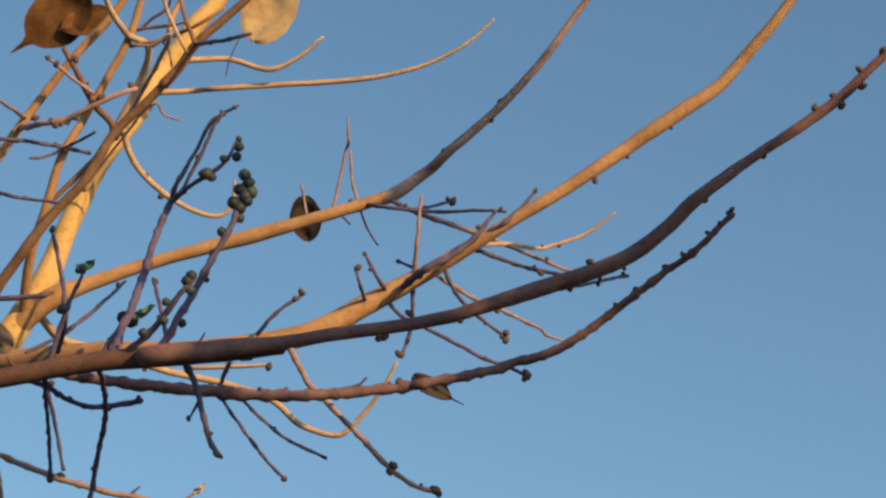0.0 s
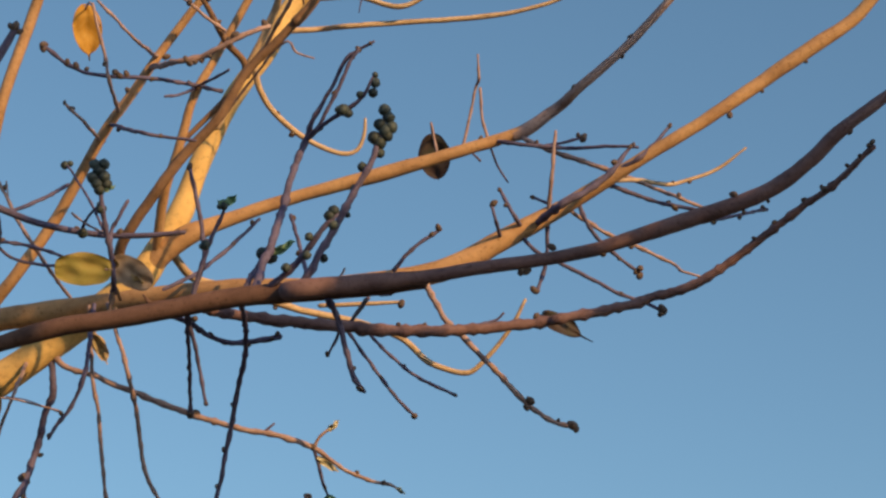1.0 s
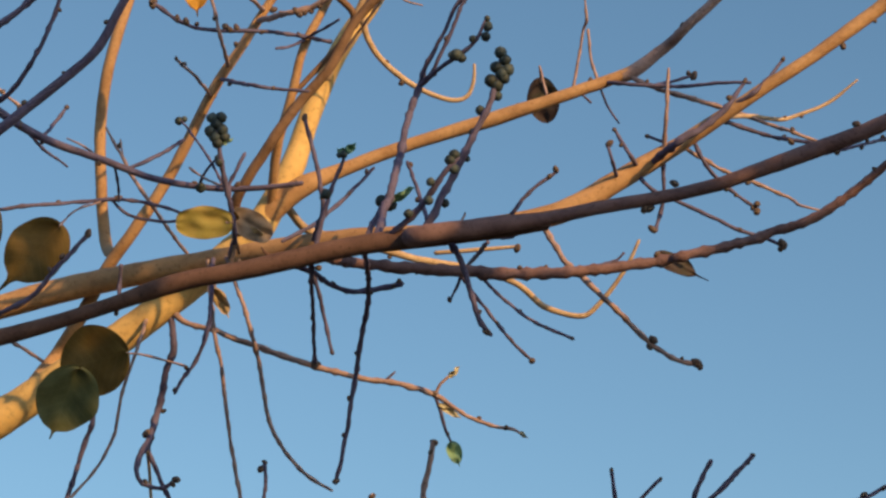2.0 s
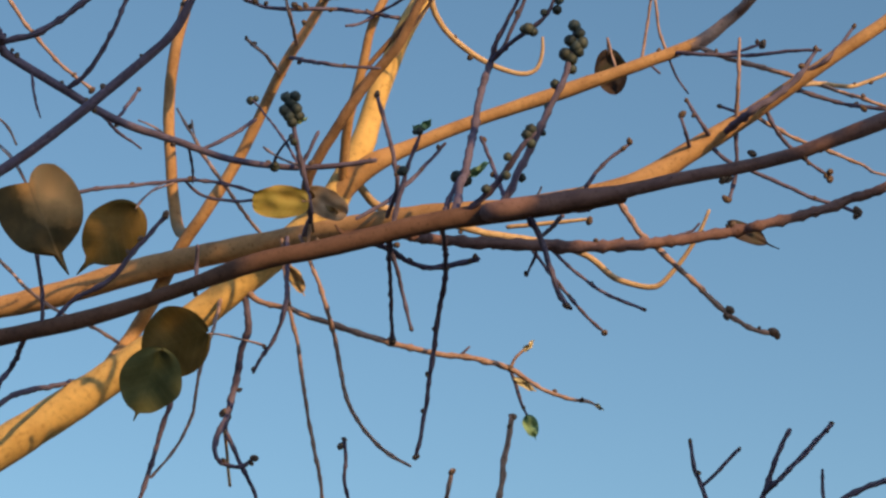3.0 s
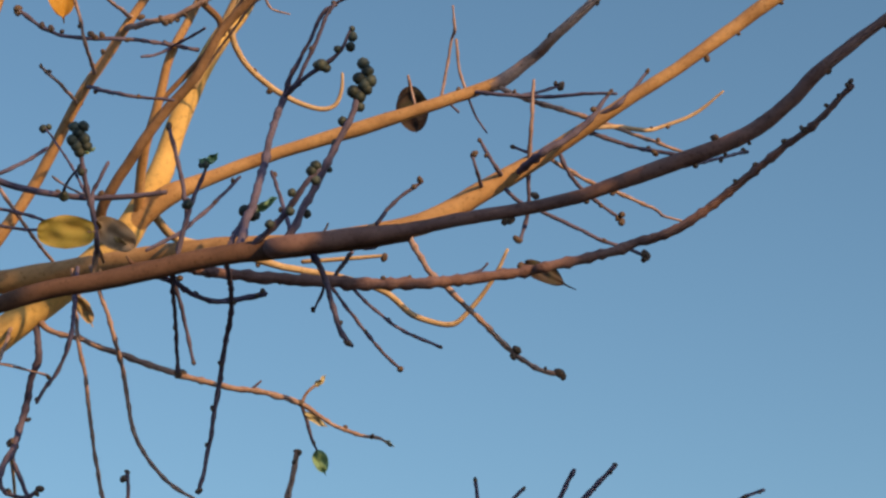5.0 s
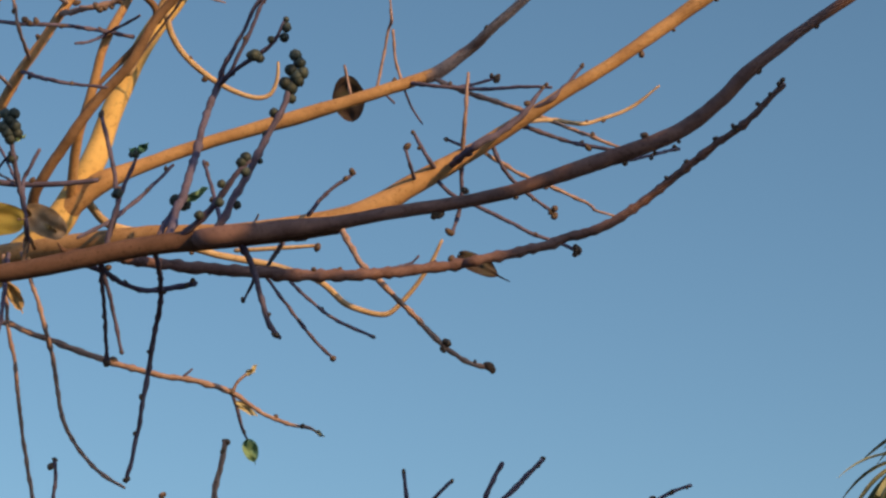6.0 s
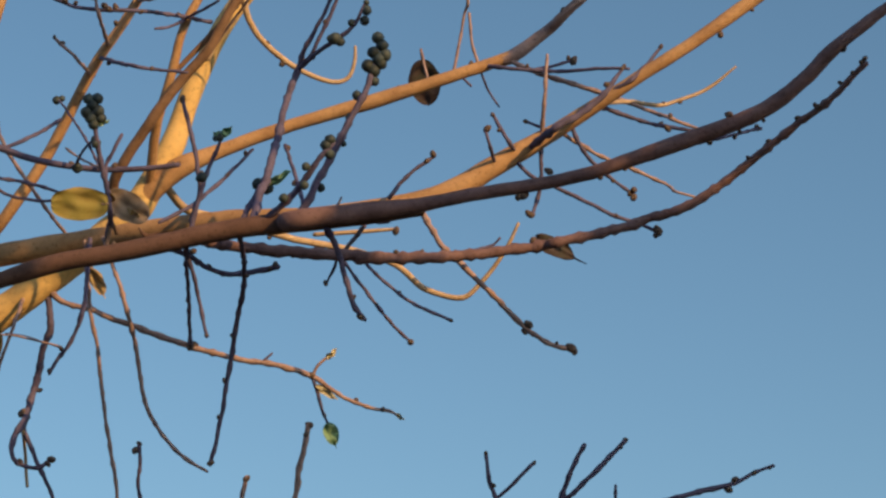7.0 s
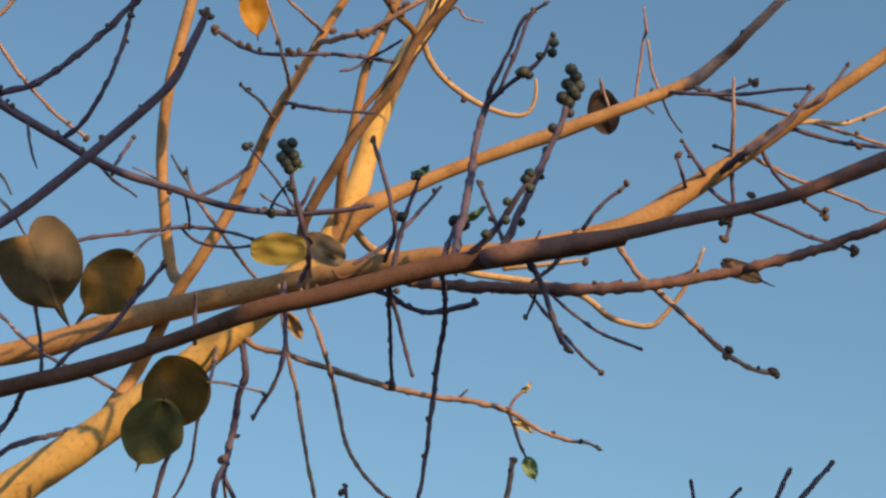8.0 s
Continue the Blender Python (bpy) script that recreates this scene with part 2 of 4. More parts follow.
def stem(name, mat, mm):
    """A tapering, slightly crooked stem through (x, y, z, radius) in millimetres, with swollen nodes and a rounded tip."""
    pts = [(Vector(p[:3]) / 1000 - BASE, p[3] / 1000) for p in mm]
    widest = max(r for _, r in pts)
    thick = widest > 0.011
    knobby = widest < 0.0075 and mat not in (PALE, LIMB, RUSSET, STRAW)
    line = spline(pts, 0.005 if not thick else 0.01)
    sides = 18 if thick else (10 if widest > 0.005 else 7)
    bm = bmesh.new()
    rings, t0, nrm = [], None, None
    run, node = 0.0, rng.uniform(0.01, 0.03)
    seed = Vector((rng.uniform(0, 50), rng.uniform(0, 50), 0))
    for i, (p, r) in enumerate(line):
        t = (line[min(i + 1, len(line) - 1)][0] - line[max(i - 1, 0)][0]).normalized()
        if nrm is None:
            nrm = t.orthogonal().normalized()
        nrm = (nrm - t * nrm.dot(t)).normalized()
        bi = t.cross(nrm)
        if i:
            run += (p - line[i - 1][0]).length
        swell = 1.0
        if knobby:
            if run > node + 0.004:
                node = run + rng.uniform(0.009, 0.022)
            if abs(run - node) < 0.0035:
                swell = 1.0 + 0.1 + 0.26 * rng.random()
        wob = Vector((noise.noise(p * 45 + seed), noise.noise(p * 45 + seed * 2), noise.noise(p * 45 - seed))) * min(r * 0.45, 0.0018 if knobby else 0.0005)
        if knobby:
            wob += Vector((noise.noise(p * 130 + seed), noise.noise(p * 130 + seed * 2), noise.noise(p * 130 - seed))) * min(r * 0.25, 0.0008)
            swell *= 1 + 0.22 * noise.noise(Vector((run * 170, seed.x, 0)))
        else:
            swell *= 1 + 0.03 * noise.noise(Vector((run * 40, seed.x, 0)))
        ring = []
        for k in range(sides):
            a = 2 * math.pi * k / sides
            d = nrm * math.cos(a) + bi * math.sin(a)
            rough = 1 + (0.035 if thick else (0.10 if knobby else 0.05)) * noise.noise((p + d * r) * (60 if thick else 160)) + 0.04 * noise.noise((p + d * r) * (20 if thick else 60))
            ring.append(bm.verts.new(p + wob + d * r * swell * rough))
        rings.append(ring)
    for a, b in zip(rings, rings[1:]):
        for k in range(sides):
            bm.faces.new((a[k], a[(k + 1) % sides], b[(k + 1) % sides], b[k]))
    for ring, (p, r), way in ((rings[0], line[0], -1), (rings[-1], line[-1], 1)):
        other = line[1][0] if way < 0 else line[-2][0]
        tip = bm.verts.new(p + (p - other).normalized() * r * 0.8)
        for k in range(sides):
            f = (ring[k], ring[(k + 1) % sides], tip)
            bm.faces.new(f if way > 0 else f[::-1])
    return link_part(name, bm, mat, tree, LOOKS[mat.name])


def lump_mesh(name, mat, squash, waist, seed):
    """A small bud or fig about one unit in radius: a squashed ball with scales or an eye at its end."""
    bm = bmesh.new()
    bmesh.ops.create_uvsphere(bm, u_segments=8, v_segments=6, radius=1)
    for v in bm.verts:
        k = 1 + 0.16 * noise.noise(v.co * 1.7 + Vector((seed, 0, 0)))
        v.co = Vector((v.co.x * k, v.co.y * k, v.co.z * squash * k))
        if v.co.z > 0.75 * squash:
            v.co.z += waist
    me = bpy.data.meshes.new(name)
    bm.to_mesh(me)
    bm.free()
    for p in me.polygons:
        p.use_smooth = True
    me.materials.append(mat)
    return me


BUDS = [lump_mesh("bud", BUD, 1.25, 0.25, s) for s in (1, 4, 9)]
FIGS = [lump_mesh("fig", FIG, 0.92, 0.1, s) for s in (2, 5, 8, 13)]


def lumps(name, meshes, parent, mm):
    for x, y, z, r in mm:
        ob = new(name, rng.choice(meshes))
        ob.parent = parent
        ob.location = Vector((x, y, z)) / 1000 - BASE
        ob.rotation_euler = (rng.uniform(-1.2, 1.2), rng.uniform(-1.2, 1.2), rng.uniform(0, 6.28))
        ob.scale = (r / 1000,) * 3


def buds(parent, mm):
    lumps("bud", BUDS, parent, mm)


def figs(parent, mm):
    lumps("fig", FIGS, parent, mm)


stems["trunk"] = stem("trunk", PALE, [(-1250, 2750, -50, 75.0), (-1250, 2750, 600, 60.0), (-1200, 2740, 1400, 50.0), (-1000, 2700, 1980, 36.0), (-637, 2652, 2293, 28.0), (-518, 2624, 2364, 23.8), (-452, 2608, 2403, 22.1), (-386, 2592, 2444, 20.8), (-313, 2572, 2492, 19.5), (-254, 2555, 2534, 18.5), (-207, 2542, 2569, 17.8), (-161, 2527, 2606, 17.8), (-132, 2517, 2631, 17.8), (-98, 2515, 2703, 15.1), (-88, 2520, 2741, 13.9), (-78, 2517, 2777, 12.9), (-64, 2513, 2814, 12.3), (-50, 2502, 2847, 11.5), (-30, 2495, 2884, 11.6), (-6, 2493, 2922, 11.4), (13, 2498, 2979, 11.8), (36, 2497, 3015, 12.6), (52, 2491, 3046, 12.3), (78, 2483, 3080, 9.8), (108, 2472, 3126, 8.6), (140, 2460, 3180, 7.4)])
stems["upper"] = stem("limb", LIMB, [(-130, 2515, 2636, 12.9), (-89, 2500, 2674, 12.9), (-29, 2499, 2705, 8.2), (44, 2496, 2736, 7.4), (144, 2484, 2768, 9.0), (210, 2475, 2790, 7.4), (295, 2472, 2824, 6.9), (319, 2467, 2838, 5.4)])
stems["upper2"] = stem("branch", TWIG, [(290, 2473, 2822, 7.8), (305, 2471, 2828, 8.1), (345, 2459, 2858, 6.7), (362, 2432, 2867, 6.0), (418, 2405, 2917, 5.4), (467, 2376, 2971, 4.7), (497, 2354, 3014, 4.0), (521, 2337, 3047, 3.7)])
stems["bigA"] = stem("limb", LIMB, [(-1020, 2700, 1950, 29.7), (-820, 2660, 2200, 21.7), (-617, 2599, 2506, 12.4), (-550, 2593, 2523, 12.4), (-456, 2583, 2543, 14.9), (-355, 2559, 2566, 14.9), (-252, 2518, 2575, 13.4), (-186, 2496, 2580, 13.3), (-118, 2448, 2576, 12.5), (-21, 2396, 2572, 12.2), (72, 2360, 2566, 11.7), (153, 2364, 2582, 12.3), (215, 2357, 2598, 12.6), (272, 2354, 2634, 12.1), (348, 2346, 2682, 8.6), (423, 2314, 2727, 7.1), (485, 2301, 2768, 7.2), (548, 2295, 2817, 7.9), (610, 2280, 2863, 8.4), (654, 2272, 2896, 7.3), (684, 2255, 2930, 6.8), (713, 2236, 2965, 6.2), (745, 2214, 3009, 5.6)])
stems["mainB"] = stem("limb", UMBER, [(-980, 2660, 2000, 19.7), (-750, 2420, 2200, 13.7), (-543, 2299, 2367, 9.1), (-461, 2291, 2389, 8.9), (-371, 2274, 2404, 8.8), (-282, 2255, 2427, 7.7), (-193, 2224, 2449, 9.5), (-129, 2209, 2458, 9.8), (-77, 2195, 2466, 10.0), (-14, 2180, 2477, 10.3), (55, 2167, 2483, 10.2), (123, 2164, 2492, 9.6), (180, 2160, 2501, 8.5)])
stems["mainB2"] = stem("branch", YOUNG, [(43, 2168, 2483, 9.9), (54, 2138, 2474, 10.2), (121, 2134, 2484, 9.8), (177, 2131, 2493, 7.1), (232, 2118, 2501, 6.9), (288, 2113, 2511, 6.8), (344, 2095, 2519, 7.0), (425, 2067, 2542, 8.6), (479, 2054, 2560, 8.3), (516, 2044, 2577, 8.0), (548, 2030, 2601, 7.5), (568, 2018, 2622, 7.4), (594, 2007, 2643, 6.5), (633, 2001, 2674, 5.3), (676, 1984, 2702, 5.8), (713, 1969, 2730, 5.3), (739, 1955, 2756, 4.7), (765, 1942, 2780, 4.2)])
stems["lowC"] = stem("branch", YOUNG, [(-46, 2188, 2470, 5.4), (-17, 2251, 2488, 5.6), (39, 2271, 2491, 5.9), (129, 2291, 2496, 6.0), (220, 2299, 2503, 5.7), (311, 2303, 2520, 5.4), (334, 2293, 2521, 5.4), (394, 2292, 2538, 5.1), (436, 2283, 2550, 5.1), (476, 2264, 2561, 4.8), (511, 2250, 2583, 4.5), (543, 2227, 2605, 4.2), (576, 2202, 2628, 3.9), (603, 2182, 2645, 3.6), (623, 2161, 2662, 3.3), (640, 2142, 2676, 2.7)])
stems["besideT"] = stem("branch", RUSSET, [(-148, 2522, 2619, 9.0), (-156, 2469, 2643, 6.4), (-119, 2426, 2696, 6.3), (-86, 2404, 2740, 6.1), (-51, 2383, 2778, 5.8), (-25, 2367, 2827, 5.5), (11, 2348, 2863, 5.3), (35, 2330, 2886, 5.0)])
stems["besideT2"] = stem("branch", RUSSET, [(28, 2334, 2878, 6.4), (46, 2324, 2898, 5.4), (64, 2310, 2924, 5.2), (115, 2286, 2970, 4.7), (135, 2273, 2994, 4.1)])
stems["slimT"] = stem("branch", LIMB, [(-117, 2509, 2652, 5.7), (-115, 2478, 2675, 5.9), (-109, 2443, 2710, 5.9), (-95, 2414, 2754, 5.5), (-82, 2393, 2808, 5.2), (-54, 2379, 2867, 4.9), (-18, 2345, 2936, 4.6), (-5, 2324, 2981, 4.2), (0, 2312, 3005, 3.9)])
stems["leanB"] = stem("branch", LIMB, [(-386, 2588, 2454, 11.7), (-366, 2620, 2509, 8.7), (-343, 2588, 2534, 8.1), (-306, 2553, 2595, 7.5), (-278, 2529, 2629, 7.2), (-235, 2503, 2695, 6.6), (-188, 2457, 2781, 6.1), (-154, 2445, 2838, 5.6), (-125, 2440, 2892, 5.2), (-83, 2412, 2947, 5.0), (-46, 2390, 2987, 4.7), (-16, 2369, 3029, 4.4)])
stems["bowF"] = stem("branch", LIMB, [(-298, 2546, 2605, 7.1), (-323, 2637, 2654, 7.3), (-332, 2621, 2722, 7.0), (-336, 2599, 2803, 7.0), (-326, 2571, 2874, 7.0), (-303, 2556, 2971, 7.0), (-292, 2540, 3009, 6.7)])
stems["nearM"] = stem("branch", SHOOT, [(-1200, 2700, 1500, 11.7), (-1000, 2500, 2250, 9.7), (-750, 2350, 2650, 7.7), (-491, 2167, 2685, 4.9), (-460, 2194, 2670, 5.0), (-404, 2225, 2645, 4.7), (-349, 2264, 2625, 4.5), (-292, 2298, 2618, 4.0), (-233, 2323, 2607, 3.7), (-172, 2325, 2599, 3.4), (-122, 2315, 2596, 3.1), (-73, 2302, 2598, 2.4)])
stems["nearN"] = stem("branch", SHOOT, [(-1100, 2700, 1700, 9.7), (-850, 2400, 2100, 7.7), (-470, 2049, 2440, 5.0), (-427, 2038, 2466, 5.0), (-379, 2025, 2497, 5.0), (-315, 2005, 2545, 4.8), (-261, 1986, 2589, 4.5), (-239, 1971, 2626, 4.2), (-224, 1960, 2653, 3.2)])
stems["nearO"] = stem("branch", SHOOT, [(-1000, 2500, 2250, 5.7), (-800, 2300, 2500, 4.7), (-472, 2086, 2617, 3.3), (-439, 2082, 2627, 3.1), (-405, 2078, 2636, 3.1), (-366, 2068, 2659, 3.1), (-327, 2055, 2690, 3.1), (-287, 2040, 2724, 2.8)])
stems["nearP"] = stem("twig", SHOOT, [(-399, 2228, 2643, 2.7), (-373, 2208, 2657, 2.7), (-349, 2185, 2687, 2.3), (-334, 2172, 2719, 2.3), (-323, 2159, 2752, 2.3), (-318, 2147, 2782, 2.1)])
stems["paleQ"] = stem("twig", TWIG, [(-516, 2319, 2844, 2.5), (-491, 2333, 2808, 2.2), (-462, 2348, 2770, 2.2), (-428, 2361, 2736, 2.2), (-393, 2371, 2710, 1.9)])
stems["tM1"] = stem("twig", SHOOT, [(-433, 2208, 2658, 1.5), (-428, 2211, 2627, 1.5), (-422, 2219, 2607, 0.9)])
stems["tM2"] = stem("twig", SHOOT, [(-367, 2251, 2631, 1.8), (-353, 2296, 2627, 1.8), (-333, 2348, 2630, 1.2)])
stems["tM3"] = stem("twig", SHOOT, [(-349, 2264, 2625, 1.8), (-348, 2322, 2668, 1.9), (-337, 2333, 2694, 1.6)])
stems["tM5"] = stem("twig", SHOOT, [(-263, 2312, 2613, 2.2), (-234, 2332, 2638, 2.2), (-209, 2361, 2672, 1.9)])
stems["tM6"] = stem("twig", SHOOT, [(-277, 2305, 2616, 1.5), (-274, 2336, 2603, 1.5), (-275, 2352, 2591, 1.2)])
stems["fineR"] = stem("twig", TWIG, [(-306, 2431, 2716, 1.3), (-288, 2432, 2686, 2.0), (-268, 2435, 2652, 2.3), (-252, 2443, 2632, 2.3), (-236, 2470, 2616, 2.0), (-221, 2516, 2608, 2.0), (-203, 2543, 2596, 1.7)])
stems["fineR2"] = stem("twig", TWIG, [(-335, 2612, 2756, 1.4), (-327, 2441, 2694, 1.3), (-350, 2437, 2704, 1.0)])
stems["fineR3"] = stem("twig", TWIG, [(-284, 2433, 2681, 1.0), (-288, 2427, 2700, 1.0)])
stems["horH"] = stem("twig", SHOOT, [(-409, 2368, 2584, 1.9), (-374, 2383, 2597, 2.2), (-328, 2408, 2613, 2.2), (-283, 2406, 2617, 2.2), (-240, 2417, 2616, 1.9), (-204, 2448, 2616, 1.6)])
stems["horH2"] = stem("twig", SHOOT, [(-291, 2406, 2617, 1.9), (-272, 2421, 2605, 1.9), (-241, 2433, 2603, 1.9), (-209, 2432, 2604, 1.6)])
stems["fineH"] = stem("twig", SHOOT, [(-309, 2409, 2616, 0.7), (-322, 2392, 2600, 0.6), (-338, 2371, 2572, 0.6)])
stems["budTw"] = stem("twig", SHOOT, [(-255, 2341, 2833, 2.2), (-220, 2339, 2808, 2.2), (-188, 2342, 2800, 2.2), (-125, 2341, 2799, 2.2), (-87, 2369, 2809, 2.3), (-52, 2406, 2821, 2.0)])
stems["oleafTw"] = stem("twig", TWIG, [(-172, 2449, 2807, 2.3), (-172, 2337, 2784, 1.9), (-181, 2325, 2816, 1.9), (-193, 2311, 2852, 1.6), (-198, 2304, 2869, 1.6)])
stems["tL2"] = stem("twig", TWIG, [(-133, 2443, 2879, 2.4), (-149, 2317, 2835, 1.9), (-171, 2309, 2854, 1.9), (-193, 2302, 2872, 1.6)])
stems["tL3"] = stem("twig", TWIG, [(-191, 2460, 2775, 2.0), (-200, 2353, 2746, 1.9), (-215, 2348, 2758, 1.9), (-222, 2346, 2764, 1.3)])
stems["tL4"] = stem("twig", SHOOT, [(-181, 2453, 2793, 2.3), (-137, 2337, 2730, 2.2), (-105, 2329, 2722, 1.9), (-71, 2320, 2716, 1.6)])
stems["budTop"] = stem("branch", TWIG, [(-140, 2444, 2865, 3.4), (-105, 2325, 2812, 3.2), (-73, 2312, 2816, 3.2), (-48, 2297, 2824, 2.8), (-20, 2291, 2839, 2.8), (0, 2303, 2855, 2.5)])
stems["tT1"] = stem("twig", SHOOT, [(-88, 2389, 2812, 1.3), (-64, 2348, 2805, 1.6), (-41, 2316, 2804, 1.6)])
stems["tT2"] = stem("twig", SHOOT, [(-79, 2390, 2817, 1.6), (-93, 2337, 2780, 1.6), (-110, 2321, 2768, 1.6)])
stems["crossX"] = stem("branch", RUSSET, [(-95, 2414, 2754, 3.0), (-27, 2382, 2831, 4.2), (-50, 2359, 2862, 4.2), (-75, 2335, 2896, 3.5), (-87, 2328, 2913, 2.9)])
stems["crossY"] = stem("branch", STRAW, [(-46, 2427, 2810, 4.3), (7, 2359, 2924, 4.3), (-18, 2332, 2940, 3.9), (-38, 2305, 2956, 3.5), (-48, 2285, 2977, 3.2)])
stems["crossZ"] = stem("twig", TWIG, [(-105, 2316, 2894, 1.6), (-89, 2319, 2884, 1.9), (-73, 2332, 2877, 1.9), (-50, 2346, 2868, 1.9)])
stems["farTop"] = stem("twig", STRAW, [(18, 2463, 2936, 3.8), (59, 2476, 2949, 3.4), (84, 2437, 2933, 3.4), (164, 2436, 2945, 3.4), (243, 2426, 2952, 3.4), (296, 2417, 2961, 2.7), (342, 2406, 2976, 2.4), (381, 2393, 2998, 2.1), (409, 2379, 3024, 1.4)])
stems["farTop2"] = stem("twig", STRAW, [(48, 2400, 2948, 3.8), (91, 2412, 2961, 3.4), (108, 2412, 2959, 3.4), (146, 2412, 2951, 3.4), (178, 2404, 2964, 2.7), (207, 2390, 2988, 2.0)])
stems["leafTw"] = stem("twig", SHOOT, [(61, 2312, 2921, 2.3), (98, 2218, 2879, 2.2), (125, 2195, 2876, 1.8)])
stems["topA"] = stem("twig", TWIG, [(-25, 2409, 2843, 2.3), (34, 2277, 2906, 2.2), (15, 2281, 2900, 1.9), (-7, 2283, 2900, 1.6)])
stems["topB"] = stem("twig", STRAW, [(53, 2280, 2895, 2.2), (32, 2267, 2929, 2.2), (20, 2255, 2958, 2.2)])
stems["crownA"] = stem("twig", LIMB, [(-14, 2355, 2937, 2.8), (7, 2334, 2931, 2.6), (26, 2322, 2931, 2.5), (50, 2306, 2936, 2.3), (74, 2290, 2944, 2.0), (92, 2283, 2956, 1.6)])
stems["crownB"] = stem("twig", TWIG, [(-8, 2347, 2954, 2.2), (13, 2335, 2953, 2.0), (34, 2323, 2951, 1.8), (52, 2311, 2950, 1.4)])
stems["crownC"] = stem("twig", TWIG, [(-3, 2346, 2956, 2.2), (11, 2331, 2963, 2.0), (26, 2316, 2969, 1.8), (30, 2308, 2984, 1.5)])
stems["crownD"] = stem("twig", RUSSET, [(61, 2293, 2914, 2.8), (54, 2297, 2932, 2.6), (45, 2298, 2955, 2.4), (38, 2298, 2980, 2.2)])
stems["crownE"] = stem("twig", TWIG, [(22, 2331, 2934, 1.4), (31, 2326, 2920, 1.3), (35, 2321, 2905, 1.2), (36, 2334, 2902, 1.0)])
stems["crownF"] = stem("twig", SHOOT, [(111, 2269, 2910, 0.8), (105, 2276, 2896, 0.7), (101, 2282, 2883, 0.7), (99, 2287, 2871, 0.6)])
stems["crownG"] = stem("branch", LIMB, [(29, 2353, 2958, 4.0), (31, 2354, 2979, 3.8), (37, 2356, 2999, 3.5), (43, 2356, 3023, 3.2)])
stems["hookH"] = stem("branch", STRAW, [(-57, 2439, 2790, 4.6), (-24, 2424, 2864, 4.3), (-11, 2442, 2846, 4.0), (5, 2451, 2824, 3.7), (32, 2459, 2803, 3.7), (60, 2465, 2789, 3.3), (90, 2468, 2781, 3.0), (108, 2466, 2786, 2.7), (115, 2459, 2804, 2.4), (115, 2452, 2821, 1.7)])
stems["hookH2"] = stem("twig", TWIG, [(-55, 2437, 2794, 1.7), (12, 2364, 2864, 1.3), (31, 2366, 2857, 1.3), (52, 2366, 2851, 1.0)])
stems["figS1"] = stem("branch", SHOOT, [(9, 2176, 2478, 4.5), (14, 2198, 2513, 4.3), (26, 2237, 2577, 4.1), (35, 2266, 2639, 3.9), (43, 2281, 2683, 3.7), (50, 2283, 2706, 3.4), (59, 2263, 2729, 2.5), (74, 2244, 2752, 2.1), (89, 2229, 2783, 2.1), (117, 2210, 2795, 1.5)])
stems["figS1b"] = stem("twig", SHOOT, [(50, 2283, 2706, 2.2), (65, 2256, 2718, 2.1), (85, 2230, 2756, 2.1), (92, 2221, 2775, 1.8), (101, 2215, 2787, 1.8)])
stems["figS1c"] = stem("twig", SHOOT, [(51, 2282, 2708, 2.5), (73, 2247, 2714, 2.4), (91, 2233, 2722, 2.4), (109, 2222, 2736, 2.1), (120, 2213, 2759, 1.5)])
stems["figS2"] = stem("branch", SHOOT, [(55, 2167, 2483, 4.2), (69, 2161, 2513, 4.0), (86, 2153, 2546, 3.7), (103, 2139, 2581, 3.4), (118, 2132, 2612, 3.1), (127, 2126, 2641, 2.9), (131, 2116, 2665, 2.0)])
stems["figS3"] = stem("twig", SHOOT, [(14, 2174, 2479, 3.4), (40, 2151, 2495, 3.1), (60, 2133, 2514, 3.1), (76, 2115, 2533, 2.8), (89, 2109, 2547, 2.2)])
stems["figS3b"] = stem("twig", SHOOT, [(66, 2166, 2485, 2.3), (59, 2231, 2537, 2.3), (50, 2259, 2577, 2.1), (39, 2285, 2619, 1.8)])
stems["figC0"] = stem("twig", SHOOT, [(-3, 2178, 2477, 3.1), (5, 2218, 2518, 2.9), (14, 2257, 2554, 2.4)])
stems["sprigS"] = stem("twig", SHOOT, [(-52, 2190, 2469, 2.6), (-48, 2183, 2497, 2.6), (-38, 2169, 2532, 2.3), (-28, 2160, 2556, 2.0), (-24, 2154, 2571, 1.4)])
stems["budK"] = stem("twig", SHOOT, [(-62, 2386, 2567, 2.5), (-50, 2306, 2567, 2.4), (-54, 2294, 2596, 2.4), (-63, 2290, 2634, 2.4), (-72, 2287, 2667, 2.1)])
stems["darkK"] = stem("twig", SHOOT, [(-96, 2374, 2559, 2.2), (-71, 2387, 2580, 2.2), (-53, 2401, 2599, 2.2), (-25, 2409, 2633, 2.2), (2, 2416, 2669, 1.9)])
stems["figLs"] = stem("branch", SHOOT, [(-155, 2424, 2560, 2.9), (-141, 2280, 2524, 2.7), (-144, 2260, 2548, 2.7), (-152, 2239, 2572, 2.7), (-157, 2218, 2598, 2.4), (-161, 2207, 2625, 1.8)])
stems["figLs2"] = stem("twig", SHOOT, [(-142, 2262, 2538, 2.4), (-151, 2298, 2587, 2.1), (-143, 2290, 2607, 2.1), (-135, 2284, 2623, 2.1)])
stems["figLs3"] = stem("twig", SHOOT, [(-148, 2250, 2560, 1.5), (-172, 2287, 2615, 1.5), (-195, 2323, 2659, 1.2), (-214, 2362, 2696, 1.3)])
stems["figLs4"] = stem("twig", TWIG, [(-150, 2244, 2566, 1.5), (-176, 2294, 2596, 1.2), (-194, 2290, 2607, 1.2)])
